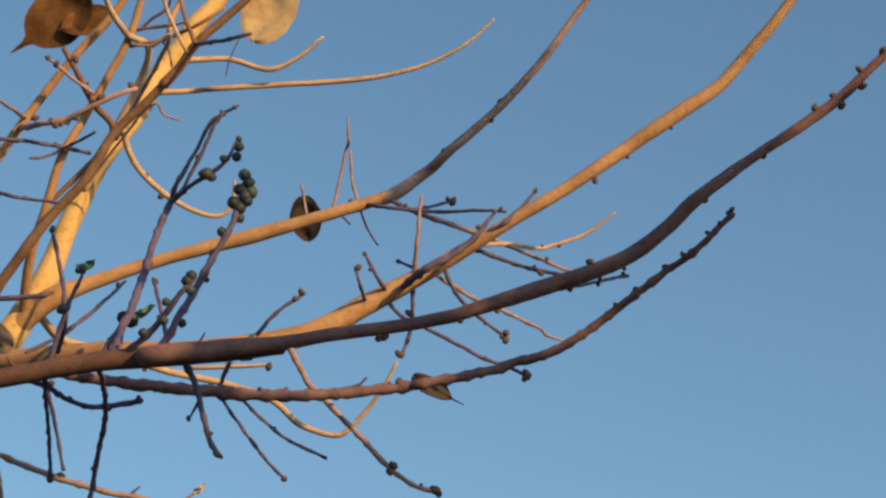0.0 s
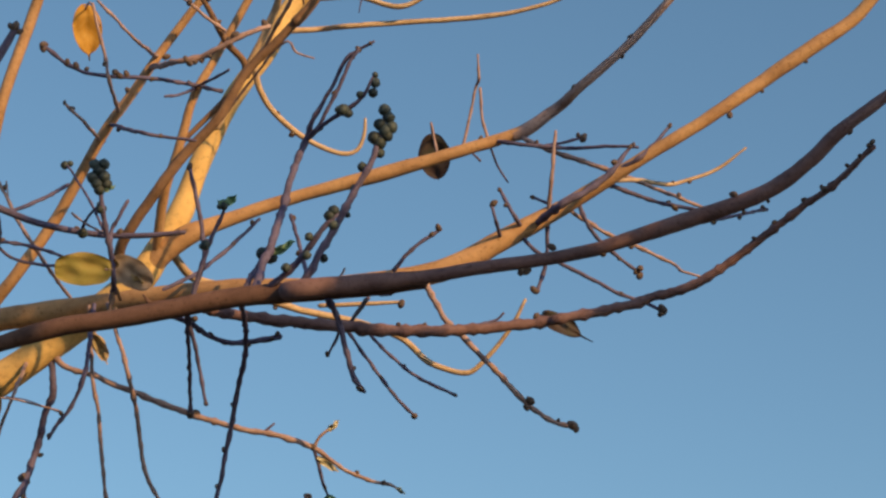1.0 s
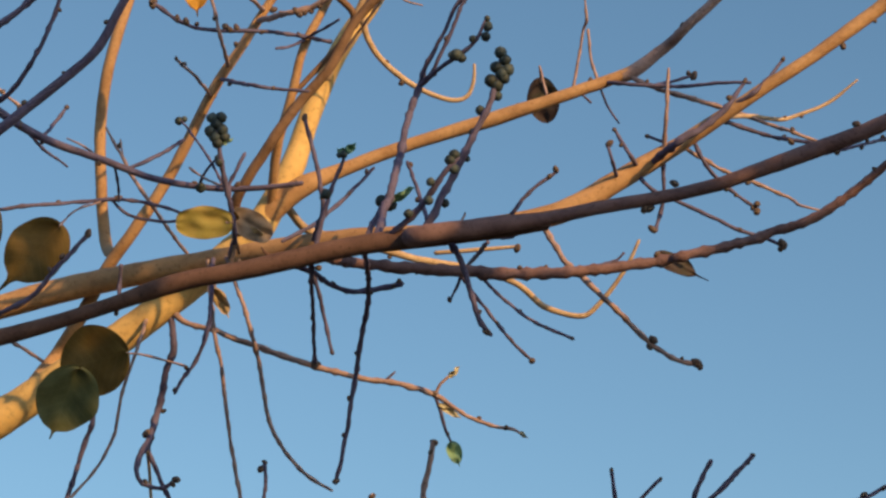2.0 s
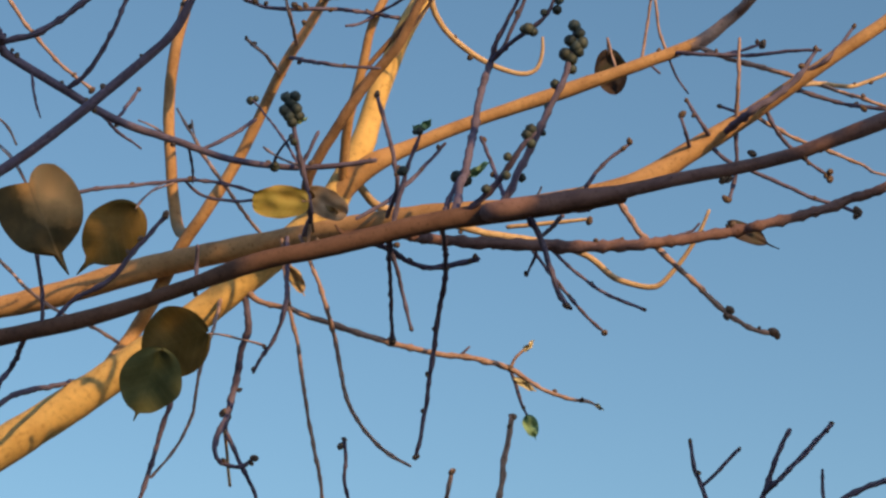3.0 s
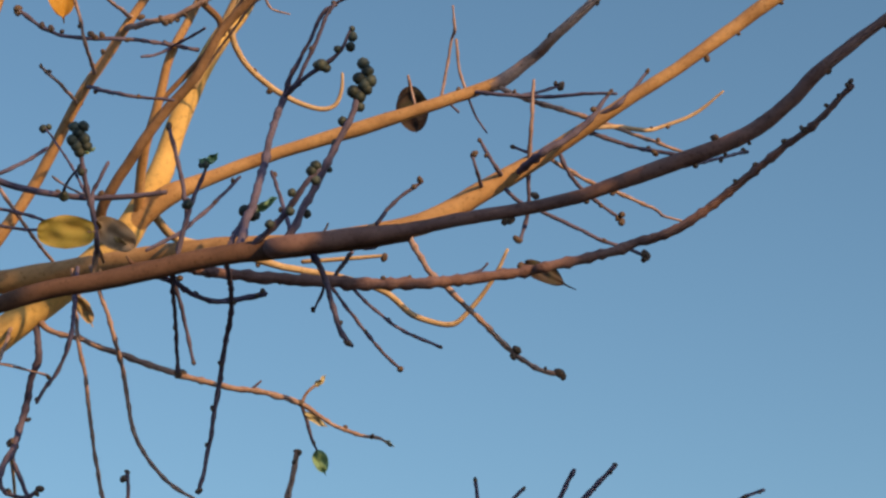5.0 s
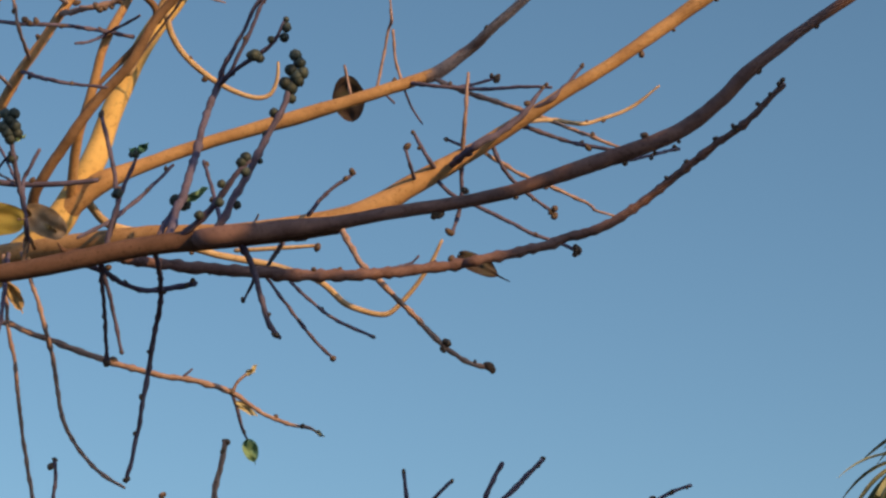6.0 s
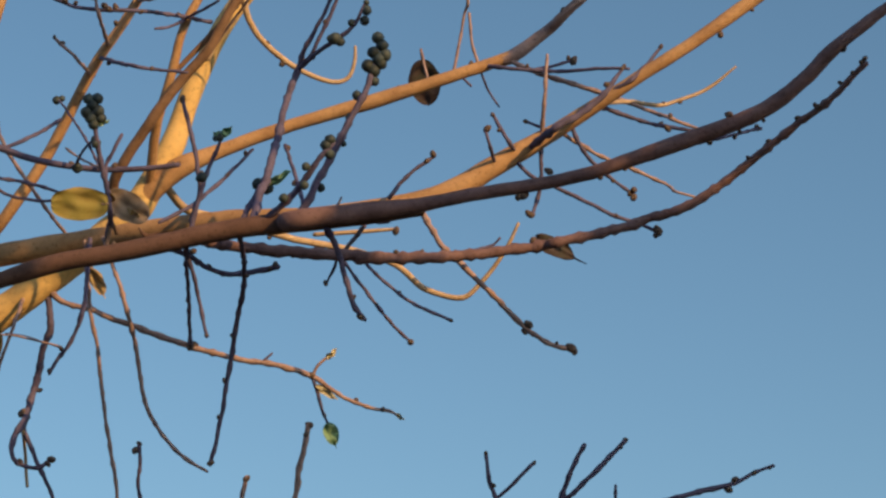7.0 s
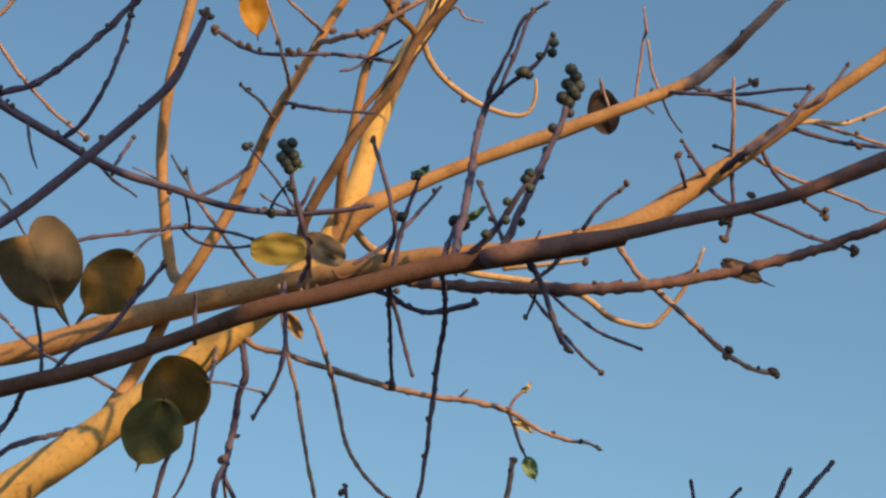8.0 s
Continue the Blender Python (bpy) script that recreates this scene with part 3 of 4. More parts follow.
stems["figLs5"] = stem("twig", SHOOT, [(-186, 2326, 2601, 1.9), (-176, 2291, 2604, 1.5), (-162, 2267, 2610, 1.2)])
stems["stubT"] = stem("twig", SHOOT, [(154, 2333, 2581, 2.4), (165, 2327, 2596, 2.2), (181, 2321, 2611, 2.1), (203, 2315, 2626, 1.9)])
stems["stub3"] = stem("twig", TWIG, [(84, 2165, 2487, 1.4), (97, 2215, 2524, 1.4), (100, 2213, 2531, 0.9)])
stems["spike1"] = stem("twig", TWIG, [(232, 2474, 2798, 2.0), (239, 2466, 2841, 1.7), (244, 2453, 2872, 1.7), (246, 2437, 2877, 2.0), (243, 2426, 2902, 1.0)])
stems["spike2"] = stem("twig", TWIG, [(263, 2473, 2811, 2.1), (253, 2466, 2841, 1.7), (249, 2453, 2872, 1.7)])
stems["spike3"] = stem("twig", SHOOT, [(263, 2473, 2811, 1.4), (276, 2496, 2792, 1.4), (290, 2503, 2774, 1.0)])
stems["spike4"] = stem("twig", SHOOT, [(239, 2474, 2801, 1.4), (254, 2476, 2787, 1.4)])
stems["leafSt"] = stem("twig", TWIG, [(204, 2476, 2788, 1.4), (199, 2494, 2823, 1.4), (194, 2488, 2839, 1.4)])
stems["hz1"] = stem("twig", SHOOT, [(270, 2473, 2814, 2.7), (295, 2450, 2800, 2.3), (353, 2441, 2795, 2.3), (395, 2412, 2786, 2.0), (430, 2393, 2779, 1.6)])
stems["hz2"] = stem("twig", SHOOT, [(323, 2446, 2797, 2.0), (349, 2457, 2809, 2.0), (372, 2454, 2816, 1.7)])
stems["hz3"] = stem("twig", TWIG, [(295, 2472, 2824, 3.4), (320, 2468, 2809, 3.0), (369, 2464, 2791, 3.0), (420, 2460, 2774, 2.7), (467, 2466, 2759, 2.3), (482, 2445, 2743, 2.3), (520, 2447, 2730, 1.7)])
stems["tipB"] = stem("twig", STRAW, [(380, 2332, 2704, 2.9), (440, 2462, 2769, 2.7), (478, 2490, 2779, 2.7), (504, 2499, 2790, 2.4), (541, 2499, 2808, 2.4), (573, 2485, 2832, 1.4)])
stems["hz4"] = stem("twig", SHOOT, [(380, 2332, 2704, 2.9), (414, 2359, 2705, 2.5), (452, 2362, 2696, 2.2), (462, 2340, 2684, 2.2), (497, 2339, 2679, 1.9)])
stems["tipH"] = stem("twig", SHOOT, [(392, 2078, 2533, 1.9), (489, 2121, 2577, 1.7), (510, 2155, 2597, 1.7), (538, 2197, 2621, 1.5)])
stems["twG2"] = stem("twig", TWIG, [(322, 2351, 2664, 2.5), (323, 2317, 2700, 2.2), (325, 2308, 2751, 1.6)])
stems["twG1"] = stem("twig", SHOOT, [(323, 2339, 2676, 1.9), (305, 2345, 2685, 1.6)])
stems["twG3"] = stem("twig", SHOOT, [(322, 2351, 2664, 2.5), (325, 2368, 2627, 2.2), (322, 2376, 2607, 2.2), (315, 2375, 2583, 1.9)])
stems["stubQ"] = stem("twig", SHOOT, [(309, 2353, 2656, 4.1), (328, 2293, 2652, 4.3), (359, 2286, 2672, 3.7), (385, 2287, 2696, 3.1), (406, 2285, 2727, 1.9)])
stems["stubQ2"] = stem("twig", SHOOT, [(393, 2325, 2713, 2.9), (417, 2308, 2723, 2.5), (438, 2310, 2746, 2.2), (453, 2312, 2768, 1.6)])
stems["budG"] = stem("twig", SHOOT, [(272, 2354, 2634, 2.2), (262, 2309, 2639, 1.9), (256, 2303, 2654, 1.9)])
stems["budG2"] = stem("twig", SHOOT, [(296, 2353, 2648, 2.5), (282, 2325, 2653, 2.2), (272, 2328, 2674, 1.9), (265, 2324, 2684, 1.6)])
stems["tipF"] = stem("twig", SHOOT, [(290, 2354, 2644, 2.5), (315, 2349, 2619, 2.2), (352, 2355, 2605, 2.2), (400, 2354, 2582, 2.2), (431, 2357, 2573, 2.2), (452, 2351, 2561, 1.9)])
stems["figRt"] = stem("twig", SHOOT, [(355, 2344, 2685, 2.6), (370, 2356, 2658, 2.2), (392, 2381, 2647, 2.2), (418, 2406, 2639, 1.9), (435, 2410, 2630, 1.9)])
stems["tipI"] = stem("twig", TWIG, [(342, 2348, 2677, 2.5), (389, 2376, 2662, 2.2), (435, 2391, 2651, 2.2), (475, 2406, 2640, 1.9), (478, 2384, 2624, 1.6), (504, 2385, 2618, 1.3)])
stems["loopD"] = stem("branch", STRAW, [(-108, 2502, 2669, 5.0), (-79, 2575, 2658, 5.1), (-29, 2595, 2653, 4.8), (52, 2625, 2643, 4.5), (121, 2644, 2639, 4.2), (177, 2665, 2630, 3.9), (214, 2683, 2607, 3.9), (256, 2684, 2596, 3.5), (277, 2678, 2606, 3.2), (309, 2658, 2645, 2.8), (327, 2640, 2681, 2.1)])
stems["twR"] = stem("branch", TWIG, [(186, 2361, 2591, 3.4), (209, 2350, 2542, 3.1), (248, 2353, 2502, 3.1), (281, 2363, 2475, 3.1), (307, 2372, 2451, 2.8), (336, 2376, 2435, 2.5), (359, 2377, 2429, 2.1)])
stems["twR2"] = stem("twig", STRAW, [(75, 2518, 2608, 2.7), (121, 2513, 2611, 2.7), (173, 2507, 2615, 2.0)])
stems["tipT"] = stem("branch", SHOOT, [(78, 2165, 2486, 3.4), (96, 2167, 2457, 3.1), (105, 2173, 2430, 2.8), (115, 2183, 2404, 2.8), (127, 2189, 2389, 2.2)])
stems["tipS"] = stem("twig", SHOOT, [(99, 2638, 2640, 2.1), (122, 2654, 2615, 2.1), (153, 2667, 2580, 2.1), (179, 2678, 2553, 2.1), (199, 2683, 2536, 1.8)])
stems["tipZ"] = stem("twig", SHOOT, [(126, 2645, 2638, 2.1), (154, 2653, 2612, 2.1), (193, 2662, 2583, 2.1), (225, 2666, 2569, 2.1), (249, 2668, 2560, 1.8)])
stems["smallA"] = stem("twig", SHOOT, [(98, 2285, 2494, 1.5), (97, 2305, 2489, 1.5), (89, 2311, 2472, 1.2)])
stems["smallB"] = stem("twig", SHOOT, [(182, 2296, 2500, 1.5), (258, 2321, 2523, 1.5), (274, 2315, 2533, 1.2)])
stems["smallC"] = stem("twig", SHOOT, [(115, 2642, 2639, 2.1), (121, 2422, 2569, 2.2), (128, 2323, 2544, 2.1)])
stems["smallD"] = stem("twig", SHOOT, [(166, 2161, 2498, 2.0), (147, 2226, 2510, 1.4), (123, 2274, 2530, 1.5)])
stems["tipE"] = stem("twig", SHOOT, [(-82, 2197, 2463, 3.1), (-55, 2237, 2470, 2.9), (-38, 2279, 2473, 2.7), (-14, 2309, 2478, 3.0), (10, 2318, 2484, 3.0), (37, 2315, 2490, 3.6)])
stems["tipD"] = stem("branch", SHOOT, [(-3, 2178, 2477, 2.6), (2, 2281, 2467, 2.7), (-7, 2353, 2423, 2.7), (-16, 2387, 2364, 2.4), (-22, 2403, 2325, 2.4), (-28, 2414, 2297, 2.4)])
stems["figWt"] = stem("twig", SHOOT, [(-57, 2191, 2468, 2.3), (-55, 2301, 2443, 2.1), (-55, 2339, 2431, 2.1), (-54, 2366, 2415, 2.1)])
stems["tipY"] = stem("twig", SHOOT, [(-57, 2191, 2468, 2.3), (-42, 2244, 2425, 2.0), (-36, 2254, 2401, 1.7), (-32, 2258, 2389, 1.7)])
stems["lowG"] = stem("branch", TWIG, [(-234, 2549, 2550, 4.0), (-216, 2548, 2526, 3.3), (-173, 2543, 2512, 3.3), (-121, 2550, 2495, 3.3), (-61, 2547, 2475, 3.6), (-16, 2551, 2465, 3.3), (43, 2554, 2457, 3.3), (79, 2558, 2447, 3.0), (115, 2566, 2427, 2.3), (148, 2571, 2416, 2.3), (171, 2572, 2413, 2.0), (179, 2574, 2408, 1.0)])
stems["lowG2"] = stem("twig", SHOOT, [(79, 2558, 2447, 2.3), (88, 2568, 2424, 2.0), (95, 2575, 2405, 1.7), (101, 2579, 2395, 1.3)])
stems["lowG3"] = stem("twig", TWIG, [(79, 2558, 2447, 2.0), (86, 2553, 2460, 1.7), (95, 2550, 2468, 1.7)])
stems["lowG4"] = stem("twig", SHOOT, [(20, 2553, 2460, 1.7), (32, 2549, 2471, 1.3)])
stems["downV"] = stem("branch", SHOOT, [(-234, 2549, 2550, 4.3), (-225, 2558, 2502, 4.0), (-235, 2582, 2468, 4.0), (-241, 2594, 2438, 4.0), (-247, 2587, 2401, 4.0), (-257, 2570, 2365, 3.3), (-258, 2565, 2348, 2.9), (-251, 2570, 2336, 2.6), (-229, 2572, 2332, 2.6), (-213, 2568, 2341, 2.3)])
stems["downV2"] = stem("twig", SHOOT, [(-247, 2586, 2398, 3.0), (-249, 2596, 2380, 2.7), (-235, 2607, 2352, 2.7), (-219, 2619, 2322, 2.3), (-213, 2626, 2304, 2.0)])
stems["downV3"] = stem("twig", STRAW, [(-251, 2580, 2385, 2.0), (-250, 2624, 2364, 2.0), (-246, 2638, 2327, 2.0)])
stems["tipX"] = stem("branch", SHOOT, [(-175, 2435, 2560, 2.6), (-169, 2360, 2458, 2.4), (-182, 2376, 2419, 2.1), (-195, 2383, 2401, 2.1), (-204, 2389, 2385, 1.8)])
stems["fineX"] = stem("twig", SHOOT, [(-188, 2379, 2410, 0.6), (-211, 2386, 2420, 0.6), (-233, 2393, 2429, 0.6), (-255, 2402, 2434, 0.6)])
stems["longV3"] = stem("branch", TWIG, [(-181, 2438, 2559, 2.3), (-170, 2449, 2477, 2.2), (-160, 2466, 2436, 2.2), (-149, 2494, 2366, 2.2), (-135, 2520, 2301, 2.2), (-129, 2536, 2260, 1.9)])
stems["longV4"] = stem("branch", TWIG, [(-160, 2427, 2560, 2.2), (-131, 2425, 2483, 2.5), (-118, 2463, 2442, 2.5), (-107, 2485, 2389, 2.5), (-85, 2499, 2354, 2.2), (-59, 2508, 2330, 2.2), (-34, 2513, 2317, 1.6)])
stems["downV5"] = stem("twig", SHOOT, [(-330, 2574, 2490, 3.0), (-305, 2503, 2398, 2.9), (-314, 2517, 2363, 2.9), (-332, 2539, 2306, 2.6), (-340, 2549, 2283, 2.2)])
stems["downV6"] = stem("twig", TWIG, [(-257, 2555, 2536, 2.4), (-257, 2475, 2466, 1.9), (-273, 2494, 2419, 1.9), (-281, 2512, 2374, 1.9), (-302, 2527, 2336, 1.6), (-327, 2538, 2309, 1.6)])
stems["fill1"] = stem("twig", RUSSET, [(-145, 2418, 2561, 2.2), (-143, 2319, 2534, 2.4), (-142, 2273, 2486, 2.1)])
stems["stubP"] = stem("branch", TWIG, [(41, 2479, 2214, 3.1), (62, 2449, 2262, 3.1), (68, 2433, 2302, 3.1), (73, 2422, 2331, 2.8), (76, 2415, 2347, 3.4)])
stems["tipW"] = stem("twig", SHOOT, [(-88, 2467, 2217, 2.1), (-103, 2435, 2271, 2.1), (-104, 2423, 2299, 2.1), (-105, 2416, 2318, 2.4)])
stems["stubO"] = stem("twig", TWIG, [(-11, 2453, 2207, 2.4), (3, 2434, 2253, 2.4), (8, 2426, 2272, 2.4), (11, 2420, 2287, 2.7)])
stems["top0"] = stem("twig", SHOOT, [(311, 2494, 2211, 2.8), (286, 2469, 2280, 2.5), (277, 2461, 2303, 2.5), (272, 2450, 2331, 1.9)])
stems["top1"] = stem("twig", SHOOT, [(285, 2468, 2284, 2.2), (298, 2463, 2295, 2.2), (325, 2450, 2321, 1.9)])
stems["top2"] = stem("branch", SHOOT, [(320, 2493, 2211, 3.4), (352, 2467, 2275, 2.8), (363, 2453, 2307, 2.8), (380, 2439, 2341, 2.5)])
stems["top3"] = stem("twig", SHOOT, [(352, 2467, 2275, 3.1), (370, 2439, 2289, 2.8), (394, 2428, 2312, 2.8), (422, 2415, 2340, 2.5)])
stems["top4"] = stem("twig", SHOOT, [(422, 2484, 2218, 2.2), (417, 2462, 2276, 1.9), (416, 2453, 2300, 1.6)])
stems["top5"] = stem("branch", SHOOT, [(370, 2488, 2217, 4.1), (436, 2464, 2268, 3.4), (491, 2452, 2290, 3.1), (540, 2444, 2302, 2.8), (564, 2438, 2313, 2.2), (589, 2432, 2322, 1.6)])
stems["lowL"] = stem("branch", SHOOT, [(-607, 2646, 2316, 20.2), (-442, 2619, 2215, 16.5), (-243, 2588, 2131, 13.6), (-52, 2552, 2111, 10.9), (134, 2533, 2132, 8.4), (320, 2501, 2213, 5.3)])
stems["budNt"] = stem("twig", SHOOT, [(-409, 2282, 2397, 2.4), (-382, 2270, 2424, 2.3), (-345, 2252, 2439, 2.6), (-313, 2238, 2474, 2.6), (-287, 2227, 2500, 2.3)])
stems["leafNst"] = stem("twig", SHOOT, [(-416, 2283, 2396, 2.1), (-414, 2259, 2426, 2.0), (-418, 2235, 2458, 2.0), (-420, 2214, 2484, 1.7)])
# dark stub standing in for the shadow in the limbs' crotch
stems["crotch_shade"] = stem("twig", UMBER, [(-121, 2421, 2570, 1.0), (-114, 2424, 2562, 3.0), (-103, 2424, 2563, 2.6), (-88, 2422, 2566, 0.8)])
stems["stubL"] = stem("twig", SHOOT, [(-260, 2302, 2447, 2.1), (-263, 2321, 2479, 2.1), (-261, 2303, 2498, 2.1)])
stems["leftA"] = stem("twig", TWIG, [(-528, 2493, 2572, 2.0), (-503, 2502, 2550, 2.0), (-474, 2512, 2522, 2.0), (-438, 2521, 2499, 2.0), (-409, 2544, 2493, 2.0), (-376, 2571, 2480, 2.3)])
stems["leftC"] = stem("twig", SHOOT, [(-500, 2418, 2329, 3.0), (-476, 2407, 2354, 3.0), (-452, 2421, 2372, 3.1), (-442, 2552, 2421, 2.9), (-437, 2646, 2457, 2.7)])
stems["leftD"] = stem("twig", SHOOT, [(-432, 2286, 2393, 2.7), (-463, 2391, 2393, 2.7), (-476, 2398, 2376, 2.7), (-494, 2413, 2340, 2.4)])
stems["leftE"] = stem("twig", TWIG, [(-504, 2383, 2685, 1.3), (-488, 2388, 2670, 1.6), (-479, 2395, 2653, 1.3)])
stems["leftF"] = stem("twig", TWIG, [(-485, 2235, 2785, 2.1), (-467, 2229, 2799, 2.4), (-449, 2221, 2819, 2.4)])
stems["fineN"] = stem("twig", SHOOT, [(-459, 2163, 2559, 0.6), (-437, 2170, 2540, 0.6), (-424, 2190, 2518, 0.6), (-407, 2205, 2480, 0.6)])

# buds and leaf scars: centre, size, and the twig's axis beside it
buds(stems["mainB2"], [(279, 2118, 2501, 4.0), (353, 2095, 2515, 3.2), (457, 2063, 2543, 3.2), (475, 2051, 2568, 3.7), (486, 2057, 2553, 2.1), (509, 2050, 2563, 2.1), (419, 2069, 2541, 3.7), (583, 2014, 2628, 3.7), (640, 2001, 2674, 3.2), (687, 1976, 2718, 3.7), (713, 1973, 2721, 3.7), (732, 1963, 2739, 3.5), (728, 1956, 2754, 3.2), (750, 1947, 2771, 4.2), (611, 2004, 2656, 2.4), (670, 1986, 2700, 2.4), (382, 2080, 2532, 2.6), (703, 1969, 2730, 2.7), (738, 1954, 2757, 2.4)])
buds(stems["mainB2"], [(303, 2105, 2523, 3.7), (274, 2118, 2500, 3.7)])
buds(stems["mainB"], [(-48, 2194, 2458, 3.3), (-255, 2250, 2424, 2.5), (-129, 2205, 2466, 2.7)])
buds(stems["lowC"], [(308, 2301, 2526, 3.4), (52, 2276, 2489, 2.8), (531, 2232, 2602, 2.6), (550, 2218, 2616, 2.8), (577, 2197, 2635, 2.6), (597, 2186, 2642, 4.0), (594, 2185, 2645, 2.5), (617, 2164, 2662, 2.5), (628, 2153, 2669, 2.8), (635, 2143, 2677, 2.8), (638, 2141, 2680, 2.8), (412, 2289, 2544, 2.6), (499, 2255, 2575, 2.6), (161, 2292, 2503, 2.8), (392, 2292, 2536, 2.6), (467, 2268, 2557, 2.6), (188, 2295, 2505, 2.6)])
buds(stems["upper2"], [(358, 2431, 2869, 3.2), (412, 2410, 2905, 3.2), (421, 2401, 2925, 3.8), (490, 2359, 3004, 3.2), (371, 2427, 2873, 2.5), (449, 2388, 2947, 2.2), (467, 2374, 2975, 2.2)])
buds(stems["upper"], [(309, 2470, 2831, 2.9), (253, 2471, 2813, 3.2), (168, 2477, 2782, 2.5)])
buds(stems["bigA"], [(519, 2301, 2781, 3.6), (603, 2286, 2847, 2.4), (658, 2273, 2894, 2.4), (585, 2285, 2848, 2.1), (555, 2297, 2812, 2.4)])
buds(stems["tipT"], [(123, 2188, 2392, 3.5), (114, 2181, 2410, 2.7)])
buds(stems["tipE"], [(34, 2315, 2491, 3.7), (29, 2316, 2488, 2.9), (4, 2318, 2480, 2.9), (-35, 2281, 2475, 2.5)])
buds(stems["tipD"], [(-28, 2413, 2299, 3.2), (-8, 2353, 2423, 2.9), (-16, 2379, 2381, 2.6), (-21, 2395, 2345, 2.3), (2, 2281, 2468, 3.4)])
buds(stems["figWt"], [(-54, 2366, 2415, 4.6), (-56, 2301, 2443, 2.3)])
buds(stems["tipY"], [(-33, 2258, 2391, 2.5)])
buds(stems["twR"], [(311, 2370, 2454, 4.4), (307, 2373, 2447, 3.2), (358, 2376, 2431, 5.2), (362, 2378, 2427, 3.2), (274, 2361, 2480, 2.3), (342, 2376, 2435, 2.3)])
buds(stems["tipS"], [(199, 2683, 2536, 4.2), (156, 2668, 2577, 2.6)])
buds(stems["tipZ"], [(247, 2668, 2561, 2.6), (215, 2665, 2573, 2.3), (183, 2660, 2592, 2.3)])
buds(stems["smallA"], [(88, 2312, 2472, 2.6)])
buds(stems["stubT"], [(198, 2277, 2611, 3.4), (191, 2280, 2604, 2.6)])
buds(stems["budG"], [(258, 2303, 2655, 3.8)])
buds(stems["budG2"], [(266, 2324, 2682, 2.7), (274, 2326, 2665, 2.7)])
buds(stems["twG3"], [(312, 2375, 2586, 3.9), (315, 2375, 2584, 2.7)])
buds(stems["twG1"], [(305, 2345, 2685, 2.7)])
buds(stems["tipF"], [(452, 2351, 2562, 5.0), (450, 2352, 2558, 3.5), (406, 2354, 2580, 2.4)])
buds(stems["figRt"], [(435, 2408, 2634, 3.9), (435, 2411, 2626, 4.2), (410, 2400, 2641, 2.7), (430, 2410, 2630, 2.7)])
buds(stems["tipI"], [(415, 2385, 2656, 3.0), (422, 2388, 2651, 2.7)])
buds(stems["hz4"], [(464, 2340, 2681, 3.6), (458, 2353, 2693, 2.4)])
buds(stems["hz3"], [(485, 2443, 2744, 3.1)])
buds(stems["hz2"], [(373, 2454, 2815, 4.4), (367, 2454, 2818, 2.8)])
buds(stems["tipH"], [(495, 2125, 2578, 2.5), (532, 2189, 2618, 3.1)])
buds(stems["hz1"], [(317, 2445, 2801, 2.5), (424, 2396, 2782, 2.8)])
buds(stems["tipB"], [(507, 2500, 2789, 2.6), (485, 2493, 2783, 2.2)])
buds(stems["stubQ"], [(388, 2285, 2706, 3.5), (405, 2285, 2726, 2.6), (319, 2321, 2651, 2.6)])
buds(stems["stubQ2"], [(453, 2312, 2768, 2.7)])
buds(stems["figS1"], [(113, 2213, 2794, 2.6), (101, 2221, 2790, 3.2), (95, 2227, 2784, 2.9), (54, 2276, 2715, 2.6)])
buds(stems["figS1b"], [(78, 2238, 2744, 3.2)])
buds(stems["figS3b"], [(51, 2250, 2560, 3.1), (43, 2280, 2613, 2.6)])
buds(stems["budK"], [(-73, 2287, 2668, 3.5), (-49, 2295, 2583, 4.0), (-51, 2295, 2579, 2.9)])
buds(stems["darkK"], [(-6, 2413, 2662, 2.7), (-25, 2409, 2633, 2.7)])
buds(stems["stubP"], [(77, 2416, 2346, 3.8), (73, 2419, 2336, 2.6)])
buds(stems["tipW"], [(-109, 2418, 2312, 3.8), (-105, 2416, 2319, 2.6)])
buds(stems["stubO"], [(11, 2421, 2285, 3.5)])
buds(stems["top0"], [(272, 2450, 2330, 2.4), (281, 2463, 2298, 3.0)])
buds(stems["top1"], [(325, 2450, 2321, 2.4)])
buds(stems["top2"], [(379, 2440, 2339, 2.4), (366, 2452, 2311, 2.4)])
buds(stems["top3"], [(422, 2415, 2341, 2.6), (400, 2426, 2317, 2.6), (417, 2418, 2333, 2.3)])
buds(stems["top5"], [(540, 2446, 2297, 4.1), (567, 2437, 2314, 2.7), (546, 2441, 2307, 3.5), (584, 2434, 2320, 2.4)])
buds(stems["downV"], [(-253, 2586, 2400, 4.4), (-236, 2595, 2431, 2.8), (-248, 2587, 2397, 4.4), (-213, 2568, 2341, 4.0), (-217, 2570, 2336, 3.1), (-248, 2569, 2338, 2.8)])
buds(stems["lowG"], [(25, 2553, 2461, 2.5), (-58, 2546, 2477, 4.3), (131, 2568, 2424, 2.8), (162, 2571, 2414, 2.8), (79, 2558, 2448, 4.3), (-114, 2550, 2494, 2.5)])
buds(stems["lowG2"], [(95, 2575, 2406, 2.5)])
buds(stems["tipX"], [(-192, 2379, 2411, 2.6), (-204, 2388, 2389, 2.3)])
buds(stems["budNt"], [(-287, 2226, 2501, 3.9), (-286, 2226, 2503, 2.5), (-313, 2236, 2479, 2.8), (-325, 2241, 2466, 2.5)])
